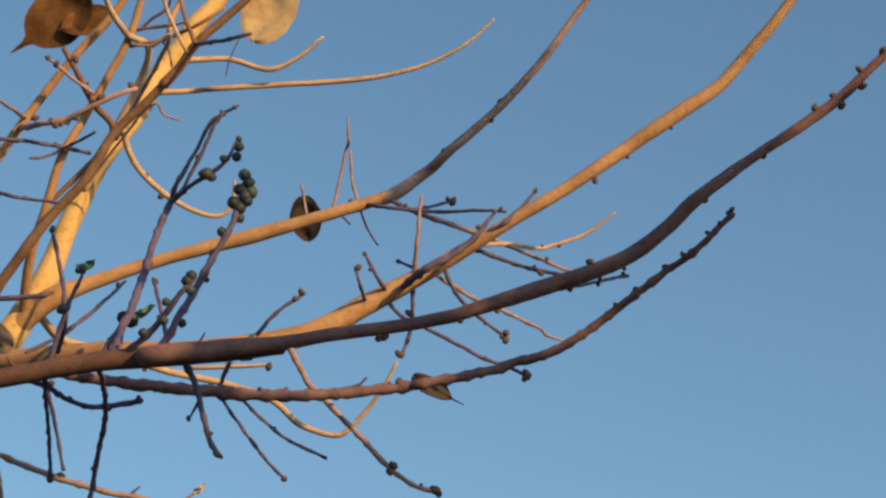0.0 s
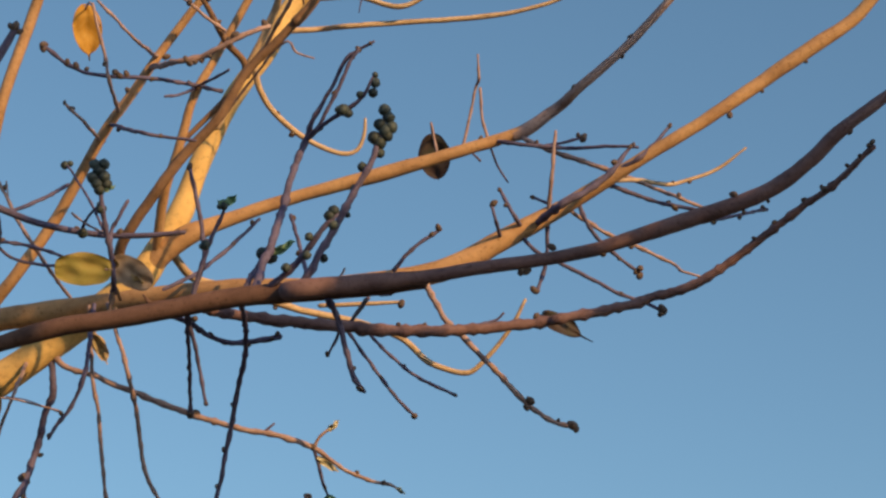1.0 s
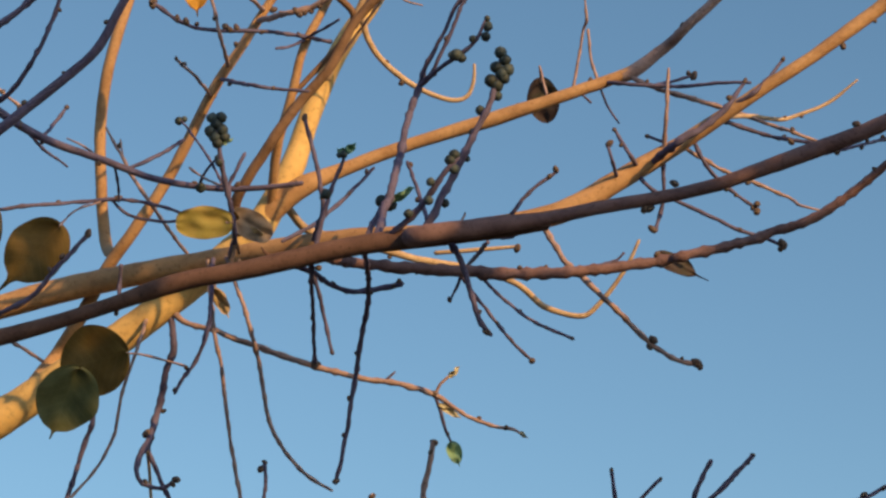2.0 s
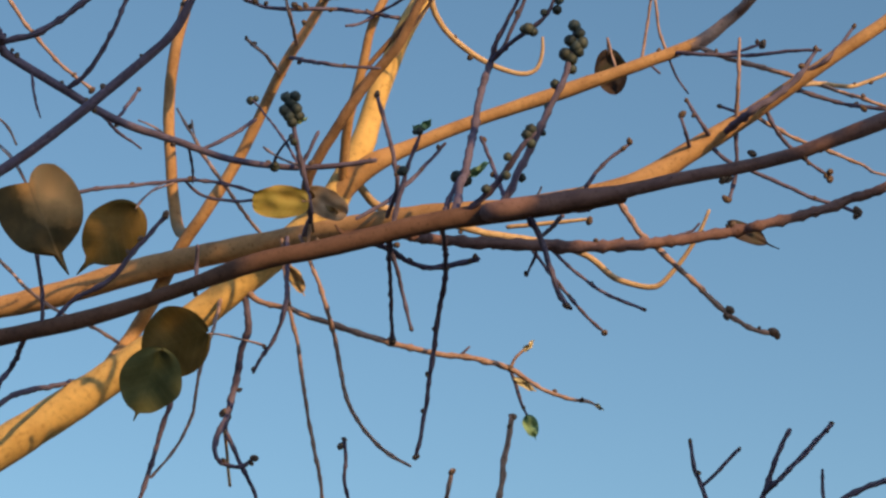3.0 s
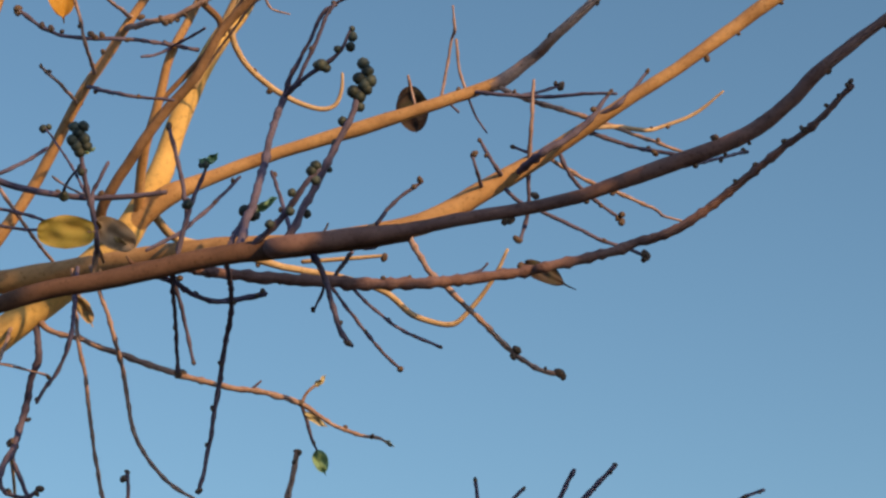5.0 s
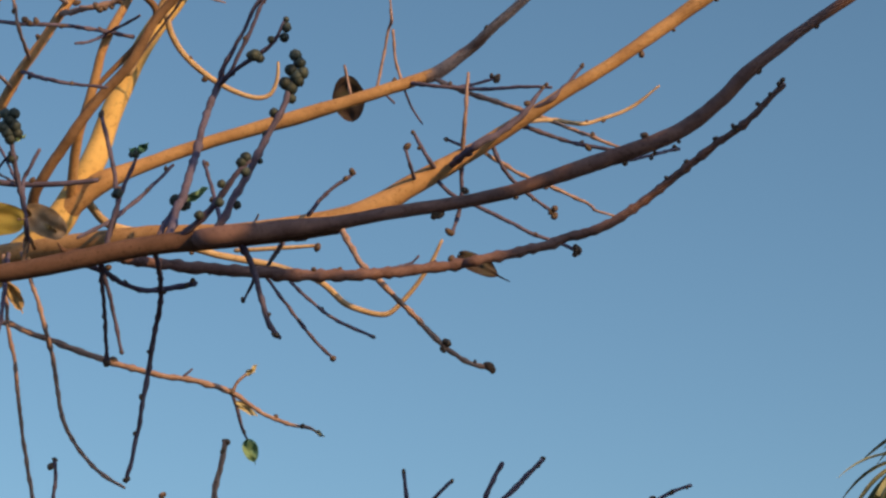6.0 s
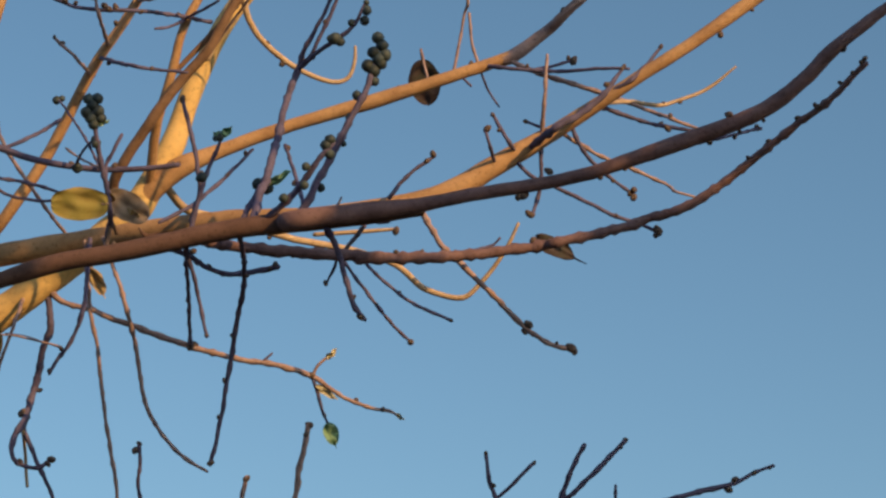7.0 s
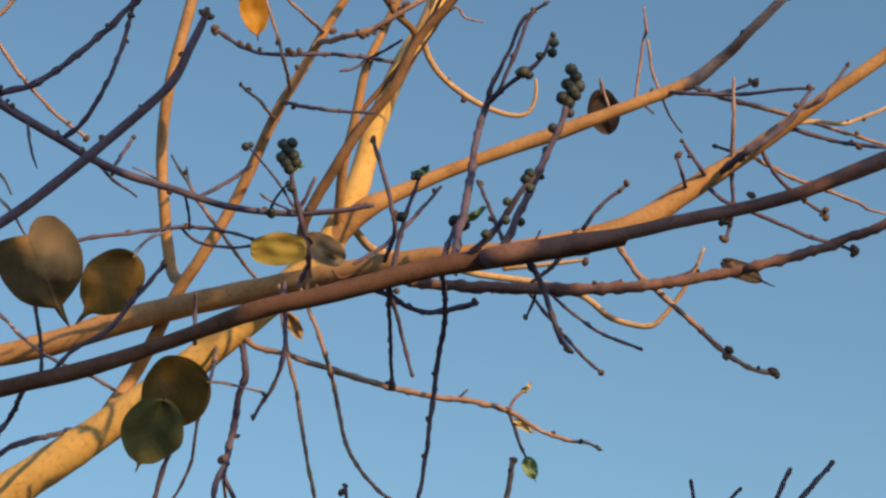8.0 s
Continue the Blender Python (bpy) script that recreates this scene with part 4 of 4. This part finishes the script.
buds(stems["nearN"], [(-226, 1960, 2652, 4.1), (-222, 1962, 2648, 3.0), (-230, 1960, 2652, 3.0), (-250, 1975, 2616, 2.5), (-325, 2006, 2543, 3.3), (-352, 2016, 2518, 2.5), (-385, 2026, 2494, 2.3), (-288, 1994, 2570, 2.3)])
buds(stems["nearM"], [(-448, 2198, 2667, 3.6), (-452, 2194, 2673, 2.2), (-404, 2224, 2648, 3.4), (-379, 2240, 2637, 3.4), (-371, 2248, 2631, 4.0), (-321, 2282, 2621, 2.6), (-292, 2300, 2614, 3.5), (-190, 2325, 2604, 2.6), (-144, 2319, 2600, 3.5), (-79, 2304, 2598, 2.6), (-349, 2266, 2621, 2.6)])
buds(stems["nearO"], [(-332, 2055, 2688, 2.7), (-397, 2076, 2640, 2.7)])
buds(stems["nearP"], [(-323, 2158, 2753, 3.6), (-327, 2168, 2728, 2.2)])
buds(stems["paleQ"], [(-395, 2371, 2710, 3.6), (-415, 2365, 2726, 2.7), (-462, 2348, 2770, 2.7)])
buds(stems["tM3"], [(-337, 2333, 2694, 3.0)])
buds(stems["fineR"], [(-289, 2431, 2694, 3.1), (-276, 2434, 2663, 2.7)])
buds(stems["horH"], [(-283, 2406, 2618, 3.9), (-348, 2399, 2608, 2.7)])
buds(stems["budTw"], [(-252, 2340, 2832, 4.2), (-223, 2339, 2810, 3.6), (-213, 2339, 2807, 3.9), (-201, 2340, 2805, 2.7), (-169, 2339, 2803, 3.6), (-164, 2340, 2799, 3.9), (-156, 2339, 2801, 3.6), (-128, 2341, 2798, 2.7), (-87, 2369, 2810, 2.7), (-251, 2341, 2826, 3.0), (-254, 2342, 2829, 2.7)])
buds(stems["leanB"], [(-163, 2445, 2833, 3.5), (-158, 2445, 2835, 2.8), (-188, 2460, 2775, 3.4), (-123, 2443, 2880, 3.8)])
buds(stems["budTop"], [(-90, 2312, 2811, 3.6), (-85, 2314, 2807, 3.6), (-79, 2314, 2810, 3.0), (-37, 2292, 2835, 3.9), (-32, 2293, 2834, 3.6), (-41, 2296, 2825, 3.3), (-5, 2301, 2856, 3.9), (-63, 2308, 2815, 3.0), (-43, 2294, 2831, 2.7), (-72, 2314, 2812, 3.0)])
buds(stems["crossX"], [(-76, 2332, 2902, 4.0), (-73, 2331, 2902, 3.7), (-59, 2347, 2879, 2.7), (-72, 2332, 2900, 3.0)])
buds(stems["crossZ"], [(-102, 2317, 2893, 3.3), (-92, 2318, 2886, 3.6)])
buds(stems["tL3"], [(-214, 2348, 2758, 3.0), (-222, 2346, 2764, 2.1)])
buds(stems["tL4"], [(-166, 2412, 2767, 2.8), (-111, 2329, 2723, 2.7)])
buds(stems["oleafTw"], [(-180, 2326, 2806, 2.7)])
buds(stems["slimT"], [(-93, 2413, 2756, 2.5)])
buds(stems["loopD"], [(22, 2618, 2641, 2.9), (320, 2652, 2656, 2.6)])
buds(stems["hookH"], [(13, 2453, 2820, 2.8), (31, 2461, 2799, 3.8), (24, 2458, 2807, 2.5)])
buds(stems["twR2"], [(170, 2508, 2612, 4.1)])

# figs
figs(stems["figS2"], [(130, 2115, 2667, 6.8), (135, 2118, 2660, 6.4), (126, 2121, 2653, 6.8), (132, 2123, 2647, 7.4), (138, 2122, 2651, 6.8), (121, 2126, 2640, 7.1), (127, 2128, 2636, 7.4), (134, 2125, 2643, 6.8), (128, 2131, 2626, 5.4), (111, 2137, 2612, 5.4), (104, 2143, 2590, 4.4), (78, 2166, 2521, 4.7), (99, 2151, 2564, 3.4)])
figs(stems["figS1c"], [(121, 2217, 2749, 5.7), (119, 2221, 2739, 5.7), (105, 2222, 2736, 4.3), (88, 2229, 2720, 7.1), (94, 2230, 2717, 5.3), (84, 2230, 2720, 5.0), (120, 2214, 2757, 3.6)])
figs(stems["figS3"], [(85, 2109, 2549, 6.0), (81, 2110, 2544, 6.0), (85, 2114, 2536, 5.6), (61, 2130, 2508, 5.0), (62, 2120, 2524, 4.6), (41, 2141, 2498, 5.0)])
figs(stems["figC0"], [(19, 2255, 2560, 7.0), (13, 2255, 2559, 7.0), (23, 2256, 2556, 7.0), (21, 2256, 2558, 6.0), (21, 2257, 2554, 5.3), (15, 2255, 2560, 4.9)])
figs(stems["figLs"], [(-165, 2207, 2627, 6.3), (-156, 2206, 2628, 6.3), (-161, 2209, 2621, 7.0), (-167, 2211, 2614, 6.6), (-155, 2211, 2616, 7.0), (-162, 2214, 2609, 7.0), (-152, 2214, 2609, 5.9), (-159, 2216, 2603, 6.3), (-157, 2224, 2584, 4.2)])
figs(stems["sprigS"], [(-26, 2155, 2567, 4.7), (-42, 2170, 2529, 5.8), (-45, 2171, 2528, 4.1), (-30, 2155, 2566, 3.4)])
figs(stems["figLs3"], [(-216, 2362, 2695, 5.2), (-210, 2361, 2697, 3.7)])
figs(stems["figLs5"], [(-162, 2268, 2609, 4.3), (-160, 2270, 2605, 5.0), (-184, 2321, 2597, 5.7), (-183, 2321, 2597, 5.7), (-183, 2318, 2598, 4.6)])


def leaf(mat, base, tip, width, turn, fold, curl, tail, stalk=(), lobes=(0.0, 0.0), blunt=0.5):
    """A broad heart-shaped blade from its base to its tip (mm), turned about its midrib, folded along it, curled along its
    length, with a drawn-out drip tip of that share of its length, on a thin stalk. lobes: how far its two basal lobes reach back;
    blunt: the smaller, the squarer its ends."""
    b, e = Vector(base) / 1000 - BASE, Vector(tip) / 1000 - BASE
    ax = e - b
    length = ax.length
    ax.normalize()
    towards = (Vector((0, 0, 1.6)) - Vector(base) / 1000).normalized()
    face = (towards - ax * towards.dot(ax)).normalized()
    face.rotate(Matrix.Rotation(radians(turn), 3, ax))
    cross = ax.cross(face)
    w = width / 2000
    bm = bmesh.new()
    uv = bm.loops.layers.uv.new("uv")
    rows, n, m = [], 22, 6
    seed = Vector((rng.uniform(0, 30), 0, 0))
    for i in range(n + 1):
        v = 0.5 - 0.5 * math.cos(math.pi * i / n)
        body = min(v / (1 - tail), 1.0)
        full = body if not any(lobes) else 0.12 + 0.88 * body
        half = max(math.sin(math.pi * full ** 0.88), 0.0) ** blunt
        half = max(half, (0.34 * (1 - v) ** 0.8 * min(1, tail * 5) if v > 0.5 else 0.02) + 0.01)
        row = []
        for k in range(-m, m + 1):
            s = k / m
            notch = 0.05 * s * s * max(0, 1 - 5 * v) + lobes[s < 0] * math.sin(math.pi * min(abs(s), 0.97)) ** 0.7 * max(0, 1 - 3 * v)
            side_w = s * half * w
            lift = fold * abs(side_w) + curl * length * (v - 0.5) ** 2 + 0.006 * noise.noise(Vector((s * 1.5, v * 3, 0)) + seed)
            wavy = 1 + 0.05 * noise.noise(Vector((s, v * 5, 3)) + seed)
            co = b + ax * (length * (v - notch)) + cross * side_w * wavy + face * lift
            row.append((bm.verts.new(co), (s * half * 0.5, v)))
        rows.append(row)
    for p, q in zip(rows, rows[1:]):
        for k in range(2 * m):
            f = bm.faces.new((p[k][0], p[k + 1][0], q[k + 1][0], q[k][0]))
            for loop, c in zip(f.loops, (p[k][1], p[k + 1][1], q[k + 1][1], q[k][1])):
                loop[uv].uv = c
    back = bmesh.ops.duplicate(bm, geom=bm.faces[:])
    dup = [g for g in back["geom"] if isinstance(g, bmesh.types.BMFace)]
    for v in {v for f in dup for v in f.verts}:
        v.co -= face * 0.0006
    bmesh.ops.reverse_faces(bm, faces=dup)
    blade = link_part("leaf", bm, mat, tree, LEAF_LOOKS[mat.name])
    if stalk:
        path = [(b + ax * 0.004, 0.0011)] + [(Vector(p) / 1000 - BASE, 0.0012) for p in stalk]
        line = spline(path, 0.006)
        bm = bmesh.new()
        rings = []
        for i, (p, r) in enumerate(line):
            t = (line[min(i + 1, len(line) - 1)][0] - line[max(i - 1, 0)][0]).normalized()
            x = t.orthogonal().normalized()
            y = t.cross(x)
            rings.append([bm.verts.new(p + (x * math.cos(a) + y * math.sin(a)) * r) for a in (0, 1.257, 2.513, 3.77, 5.027)])
        for p, q in zip(rings, rings[1:]):
            for k in range(5):
                bm.faces.new((p[k], p[(k + 1) % 5], q[(k + 1) % 5], q[k]))
        link_part("leaf_stalk", bm, TWIG, blade, "thin brown leaf stalk")
    return blade


LEAF_LOOKS = {"dull_green_leaf": "dull olive green leathery leaf", "deep_green_leaf": "deep green leathery leaf", "fresh_green_leaf": "fresh pale green young leaf", "pale_bud_leaf": "pale cream unfolding bud leaf",
              "yellowing_leaf": "yellowing leaf", "ochre_leaf": "ochre autumn leaf", "dry_tan_leaf": "dry curled tan leaf",
              "dry_grey_leaf": "dry greyish leaf", "dry_purple_brown_leaf": "dry purplish brown leaf", "dry_brown_leaf": "dry brown leaf", "olive_leaf_sunlit_lobe": "large brownish olive leaf with a painted sunlit lobe"}
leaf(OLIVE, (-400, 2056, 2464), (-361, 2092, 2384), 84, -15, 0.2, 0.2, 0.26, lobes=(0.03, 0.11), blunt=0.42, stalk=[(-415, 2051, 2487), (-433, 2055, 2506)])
leaf(GREEN, (-326, 2280, 2529), (-383, 2279, 2454), 64, 10, 0.1, 0.15, 0.22, stalk=[(-317, 2320, 2565), (-302, 2408, 2614)])
leaf(GREEN, (-241, 2242, 2379), (-308, 2249, 2361), 72, 0, 0.1, 0.2, 0.03, stalk=[(-233, 2280, 2391), (-220, 2329, 2404), (-195, 2388, 2417)])
leaf(DEEP, (-279, 2181, 2339), (-306, 2207, 2275), 63, -15, 0.2, 0.15, 0.12)
leaf(YELLOW, (-144, 2247, 2527), (-200, 2247, 2525), 35, -10, 0.05, 0.1, 0.0, stalk=[(-140, 2246, 2527)], blunt=0.3)
leaf(GREY, (-146, 2314, 2564), (-104, 2322, 2542), 31, 0, 0.25, 0.4, 0.0, blunt=0.35)
leaf(TAN, (-132, 2322, 2548), (-112, 2318, 2545), 12, 20, 0.4, 0.5, 0.0)
leaf(DUSK, (349, 2636, 2660), (412, 2647, 2633), 25, -25, 0.2, 0.1, 0.25)
leaf(DUSK, (199, 2548, 2851), (210, 2568, 2801), 41, 10, 0.15, 0.1, 0.02, [(195, 2499, 2839)])
leaf(OCHRE, (-218, 2396, 2914), (-209, 2420, 2856), 35, -15, 0.3, 0.1, 0.12, [(-207, 2358, 2899), (-191, 2332, 2857)])
leaf(TAN, (-170, 2421, 2520), (-151, 2432, 2490), 17, 20, 0.35, 0.9, 0.12, [(-173, 2430, 2534)])
leaf(BROWN, (-79, 2443, 3048), (-163, 2480, 2983), 70, 10, 0.15, 0.3, 0.22, [])
leaf(BROWN, (-49, 2459, 3032), (-110, 2455, 3002), 41, 35, 0.3, 0.3, 0.1, [])
leaf(TAN, (128, 2426, 2996), (164, 2405, 3086), 66, -10, 0.25, 0.3, 0.1, [])
leaf(FRESH, (99, 2578, 2397), (110, 2589, 2371), 18, -10, 0.3, 0.2, 0.15, [])
leaf(CREAM, (95, 2550, 2467), (107, 2545, 2479), 7, 20, 0.3, 0.2, 0.1, [])
leaf(CREAM, (84, 2562, 2438), (110, 2567, 2424), 8, 20, 0.3, 0.2, 0.1, [])
leaf(CREAM, (178, 2573, 2410), (188, 2575, 2404), 5, 20, 0.3, 0.2, 0.1, [])
leaf(FRESH, (-24, 2154, 2569), (-14, 2151, 2578), 9, 20, 0.3, 0.2, 0.1, [])
leaf(FRESH, (-24, 2155, 2567), (-33, 2153, 2572), 7, 20, 0.3, 0.2, 0.1, [])
leaf(FRESH, (24, 2245, 2556), (47, 2231, 2566), 9, 30, 0.3, 0.2, 0.1, [])
leaf(FRESH, (-156, 2217, 2602), (-143, 2214, 2608), 5, 30, 0.3, 0.2, 0.1, [])
leaf(BROWN, (-137, 2263, 2537), (-164, 2262, 2542), 11, 40, 0.5, 0.3, 0.1, [])


# ---- a palm farther off, whose drooping leaflets just reach into view ----
PALM = Vector((2.04, 6.11, 0.0))
palm = tagged(new("palm_tree"), "distant palm with drooping yellow-green leaflets", "tree")
palm.location = PALM
bm = bmesh.new()
rings = []
for i in range(26):
    z = (3.45 + 0.05) * i / 25
    r = 0.16 - 0.05 * i / 25 + (0.012 if i % 2 else 0.0)
    rings.append([bm.verts.new((r * math.cos(a), r * math.sin(a), z - 0.03)) for a in [k * math.pi / 7 for k in range(14)]])
for p, q in zip(rings, rings[1:]):
    for k in range(14):
        bm.faces.new((p[k], p[(k + 1) % 14], q[(k + 1) % 14], q[k]))
bm.faces.new(rings[-1])
link_part("trunk", bm, SHOOT, palm, "ringed grey-brown palm trunk")


def leaflet_mesh(length, width, droop):
    bm = bmesh.new()
    uv = bm.loops.layers.uv.new("uv")
    rows = []
    for i in range(9):
        v = i / 8
        half = width / 2 * min(1.0, 0.3 + 3 * v) * (1 - v ** 2.2) + 0.0008
        z = -droop * length * v * v
        x = length * (v - 0.25 * droop * v * v)
        rows.append([(bm.verts.new((x, s * half, z + abs(s) * half * 0.5)), (s * 0.3, v)) for s in (-1, 0, 1)])
    for p, q in zip(rows, rows[1:]):
        for k in range(2):
            f = bm.faces.new((p[k][0], p[k + 1][0], q[k + 1][0], q[k][0]))
            for loop, c in zip(f.loops, (p[k][1], p[k + 1][1], q[k + 1][1], q[k][1])):
                loop[uv].uv = c
    bmesh.ops.solidify(bm, geom=bm.faces[:], thickness=0.001)
    me = bpy.data.meshes.new("leaflet")
    bm.to_mesh(me)
    bm.free()
    me.materials.append(FROND)
    return me


dice = random.Random(11)
LEAFLETS = [leaflet_mesh(0.40, 0.036, 0.40), leaflet_mesh(0.34, 0.030, 0.5), leaflet_mesh(0.44, 0.034, 0.32)]


def frond(azimuth, rise, reach):
    """A frond from the crown: a tapering midrib that arcs over, with a leaflet to each side every few centimetres."""
    way = Vector((math.cos(radians(azimuth)), math.sin(radians(azimuth)), 0))
    top = Vector((0, 0, 3.45))
    line = []
    for i in range(15):
        v = i / 14
        line.append((top + way * reach * v + Vector((0, 0, rise * math.sin(v * 2.3) - 0.25 * v * v)), 0.014 * (1 - 0.85 * v)))
    bm = bmesh.new()
    rings = []
    for i, (p, r) in enumerate(line):
        t = (line[min(i + 1, 14)][0] - line[max(i - 1, 0)][0]).normalized()
        x = t.cross(Vector((0, 0, 1))).normalized()
        y = t.cross(x)
        rings.append([bm.verts.new(p + x * r * math.cos(a) + y * r * math.sin(a)) for a in [k * 1.0472 for k in range(6)]])
    for p, q in zip(rings, rings[1:]):
        for k in range(6):
            bm.faces.new((p[k], p[(k + 1) % 6], q[(k + 1) % 6], q[k]))
    rib = link_part("frond", bm, FROND, palm, "arching palm frond")
    for i in range(3, 15):
        for flank in (-1, 1):
            p = line[i][0]
            t = (line[min(i + 1, 14)][0] - line[i - 1][0]).normalized()
            out = (t * 0.7 + t.cross(Vector((0, 0, 1))).normalized() * flank * 0.8 + Vector((0, 0, dice.uniform(-0.15, 0.1)))).normalized()
            ob = new("leaflet", dice.choice(LEAFLETS))
            ob.parent = rib
            ob.location = p
            ob.rotation_euler = out.to_track_quat("X", "Z").to_euler()


for azimuth, rise, reach in ((168, 0.06, 0.20), (185, 0.0, 0.18), (205, -0.05, 0.18), (150, 0.0, 0.20), (60, 0.4, 0.9), (10, 0.4, 0.9), (-40, 0.3, 0.9)):
    frond(azimuth, rise, reach)


# ---- an unseen leafy tree, added on the sun's side to shade the nearer twigs ----
SHADE = Vector((2.15, 0.75, 0.0))
shade_tree = tagged(new("leafy_tree"), "added unseen leafy tree that casts shade on the fig", "tree")
shade_tree.location = SHADE
# clumps set on the sun's path to the twigs meant to be dark
CLUMPS = ((0.99, 1.10, 2.79, 0.220), (0.54, 0.75, 3.12, 0.220), (0.81, 1.07, 3.21, 0.022), (1.34, 1.19, 2.86, 0.220), (0.70, 0.77, 3.00, 0.130), (0.86, 1.17, 2.96, 0.080), (0.65, 1.11, 3.12, 0.022), (1.01, 1.00, 3.25, 0.022), (0.85, 1.11, 3.08, 0.022), (1.12, 1.42, 3.30, 0.080), (0.94, 0.82, 3.14, 0.045), (0.69, 0.92, 3.16, 0.045), (1.21, 1.07, 3.08, 0.022), (0.75, 1.02, 3.32, 0.060), (0.87, 0.95, 3.13, 0.022), (0.50, 0.95, 3.18, 0.130), (0.97, 1.15, 3.43, 0.030), (1.13, 1.04, 3.20, 0.022), (1.24, 1.29, 3.15, 0.022), (1.20, 1.18, 3.24, 0.022), (0.91, 0.93, 3.06, 0.022), (0.65, 1.08, 3.11, 0.022), (1.14, 1.13, 3.24, 0.022), (1.49, 0.73, 3.15, 0.050), (1.53, 0.71, 3.19, 0.050), (1.57, 0.70, 3.22, 0.040), (0.61, 1.25, 3.12, 0.020), (0.64, 1.24, 3.12, 0.020), (0.67, 1.23, 3.13, 0.020), (0.70, 1.22, 3.13, 0.020), (0.73, 1.20, 3.13, 0.020))


def tube(name, mat, parent, line, sides=10):
    bm = bmesh.new()
    rings = []
    for i, (p, r) in enumerate(line):
        t = (line[min(i + 1, len(line) - 1)][0] - line[max(i - 1, 0)][0]).normalized()
        x = t.cross(Vector((0.3, 1, 0.2))).normalized()
        y = t.cross(x)
        rings.append([bm.verts.new(p + (x * math.cos(k * 2 * math.pi / sides) + y * math.sin(k * 2 * math.pi / sides)) * r * (1 + 0.06 * noise.noise(p * 9 + x * k))) for k in range(sides)])
    for p, q in zip(rings, rings[1:]):
        for k in range(sides):
            bm.faces.new((p[k], p[(k + 1) % sides], q[(k + 1) % sides], q[k]))
    bm.faces.new(rings[-1])
    return link_part(name, bm, mat, parent)


def leafy_crown(clumps, cover):
    """Leaves scattered through round clumps, each a small folded pointed blade, as one mesh."""
    pick = random.Random(5)
    verts, faces = [], []
    for x, y, z, r in clumps:
        for _ in range(int(cover * math.pi * r * r / 0.0010)):
            d = Vector((pick.gauss(0, 1), pick.gauss(0, 1), pick.gauss(0, 1))).normalized() * max(r - 0.018, 0.006) * pick.random() ** 0.45
            at = Vector((x, y, z)) + d - SHADE
            turn = Euler((pick.uniform(-0.9, 0.9), pick.uniform(-0.2, 1.1), pick.uniform(0, 6.28))).to_matrix()
            size = pick.uniform(0.8, 1.2)
            n = len(verts)
            for u, v, w in ((0, 0, 0), (0.022, 0.020, 0.005), (0.026, 0, -0.003), (0.022, -0.020, 0.005), (0.065, 0, -0.010), (0.045, 0.013, -0.001), (0.045, -0.013, -0.001)):
                verts.append(at + turn @ (Vector((u - 0.03, v, w)) * size))
            faces += [(n, n + 2, n + 1), (n, n + 3, n + 2), (n + 2, n + 4, n + 5, n + 1), (n + 3, n + 6, n + 4, n + 2)]
    me = bpy.data.meshes.new("crown")
    me.from_pydata(verts, [], faces)
    me.materials.append(CANOPY)
    ob = tagged(new("crown", me), "green leaves on thin limbs", kind="stuff")
    ob.parent = shade_tree
    return ob


fork = Vector((-0.1, 0.1, 1.9))
tube("trunk", UMBER, shade_tree, [(Vector((0, 0, -0.05)), 0.085), (Vector((0.02, 0.0, 0.7)), 0.07), (Vector((-0.04, 0.05, 1.4)), 0.06), (fork, 0.05)], 14)
for x, y, z, r in CLUMPS:
    if r > 0.12:
        end = Vector((x, y, z)) - SHADE
        tube("limb", UMBER, shade_tree, spline([(fork, 0.03), (fork.lerp(end, 0.45) + Vector((0.05, -0.04, -0.08)), 0.018), (end, 0.006)], 0.06))
leafy_crown(CLUMPS, 2.6)
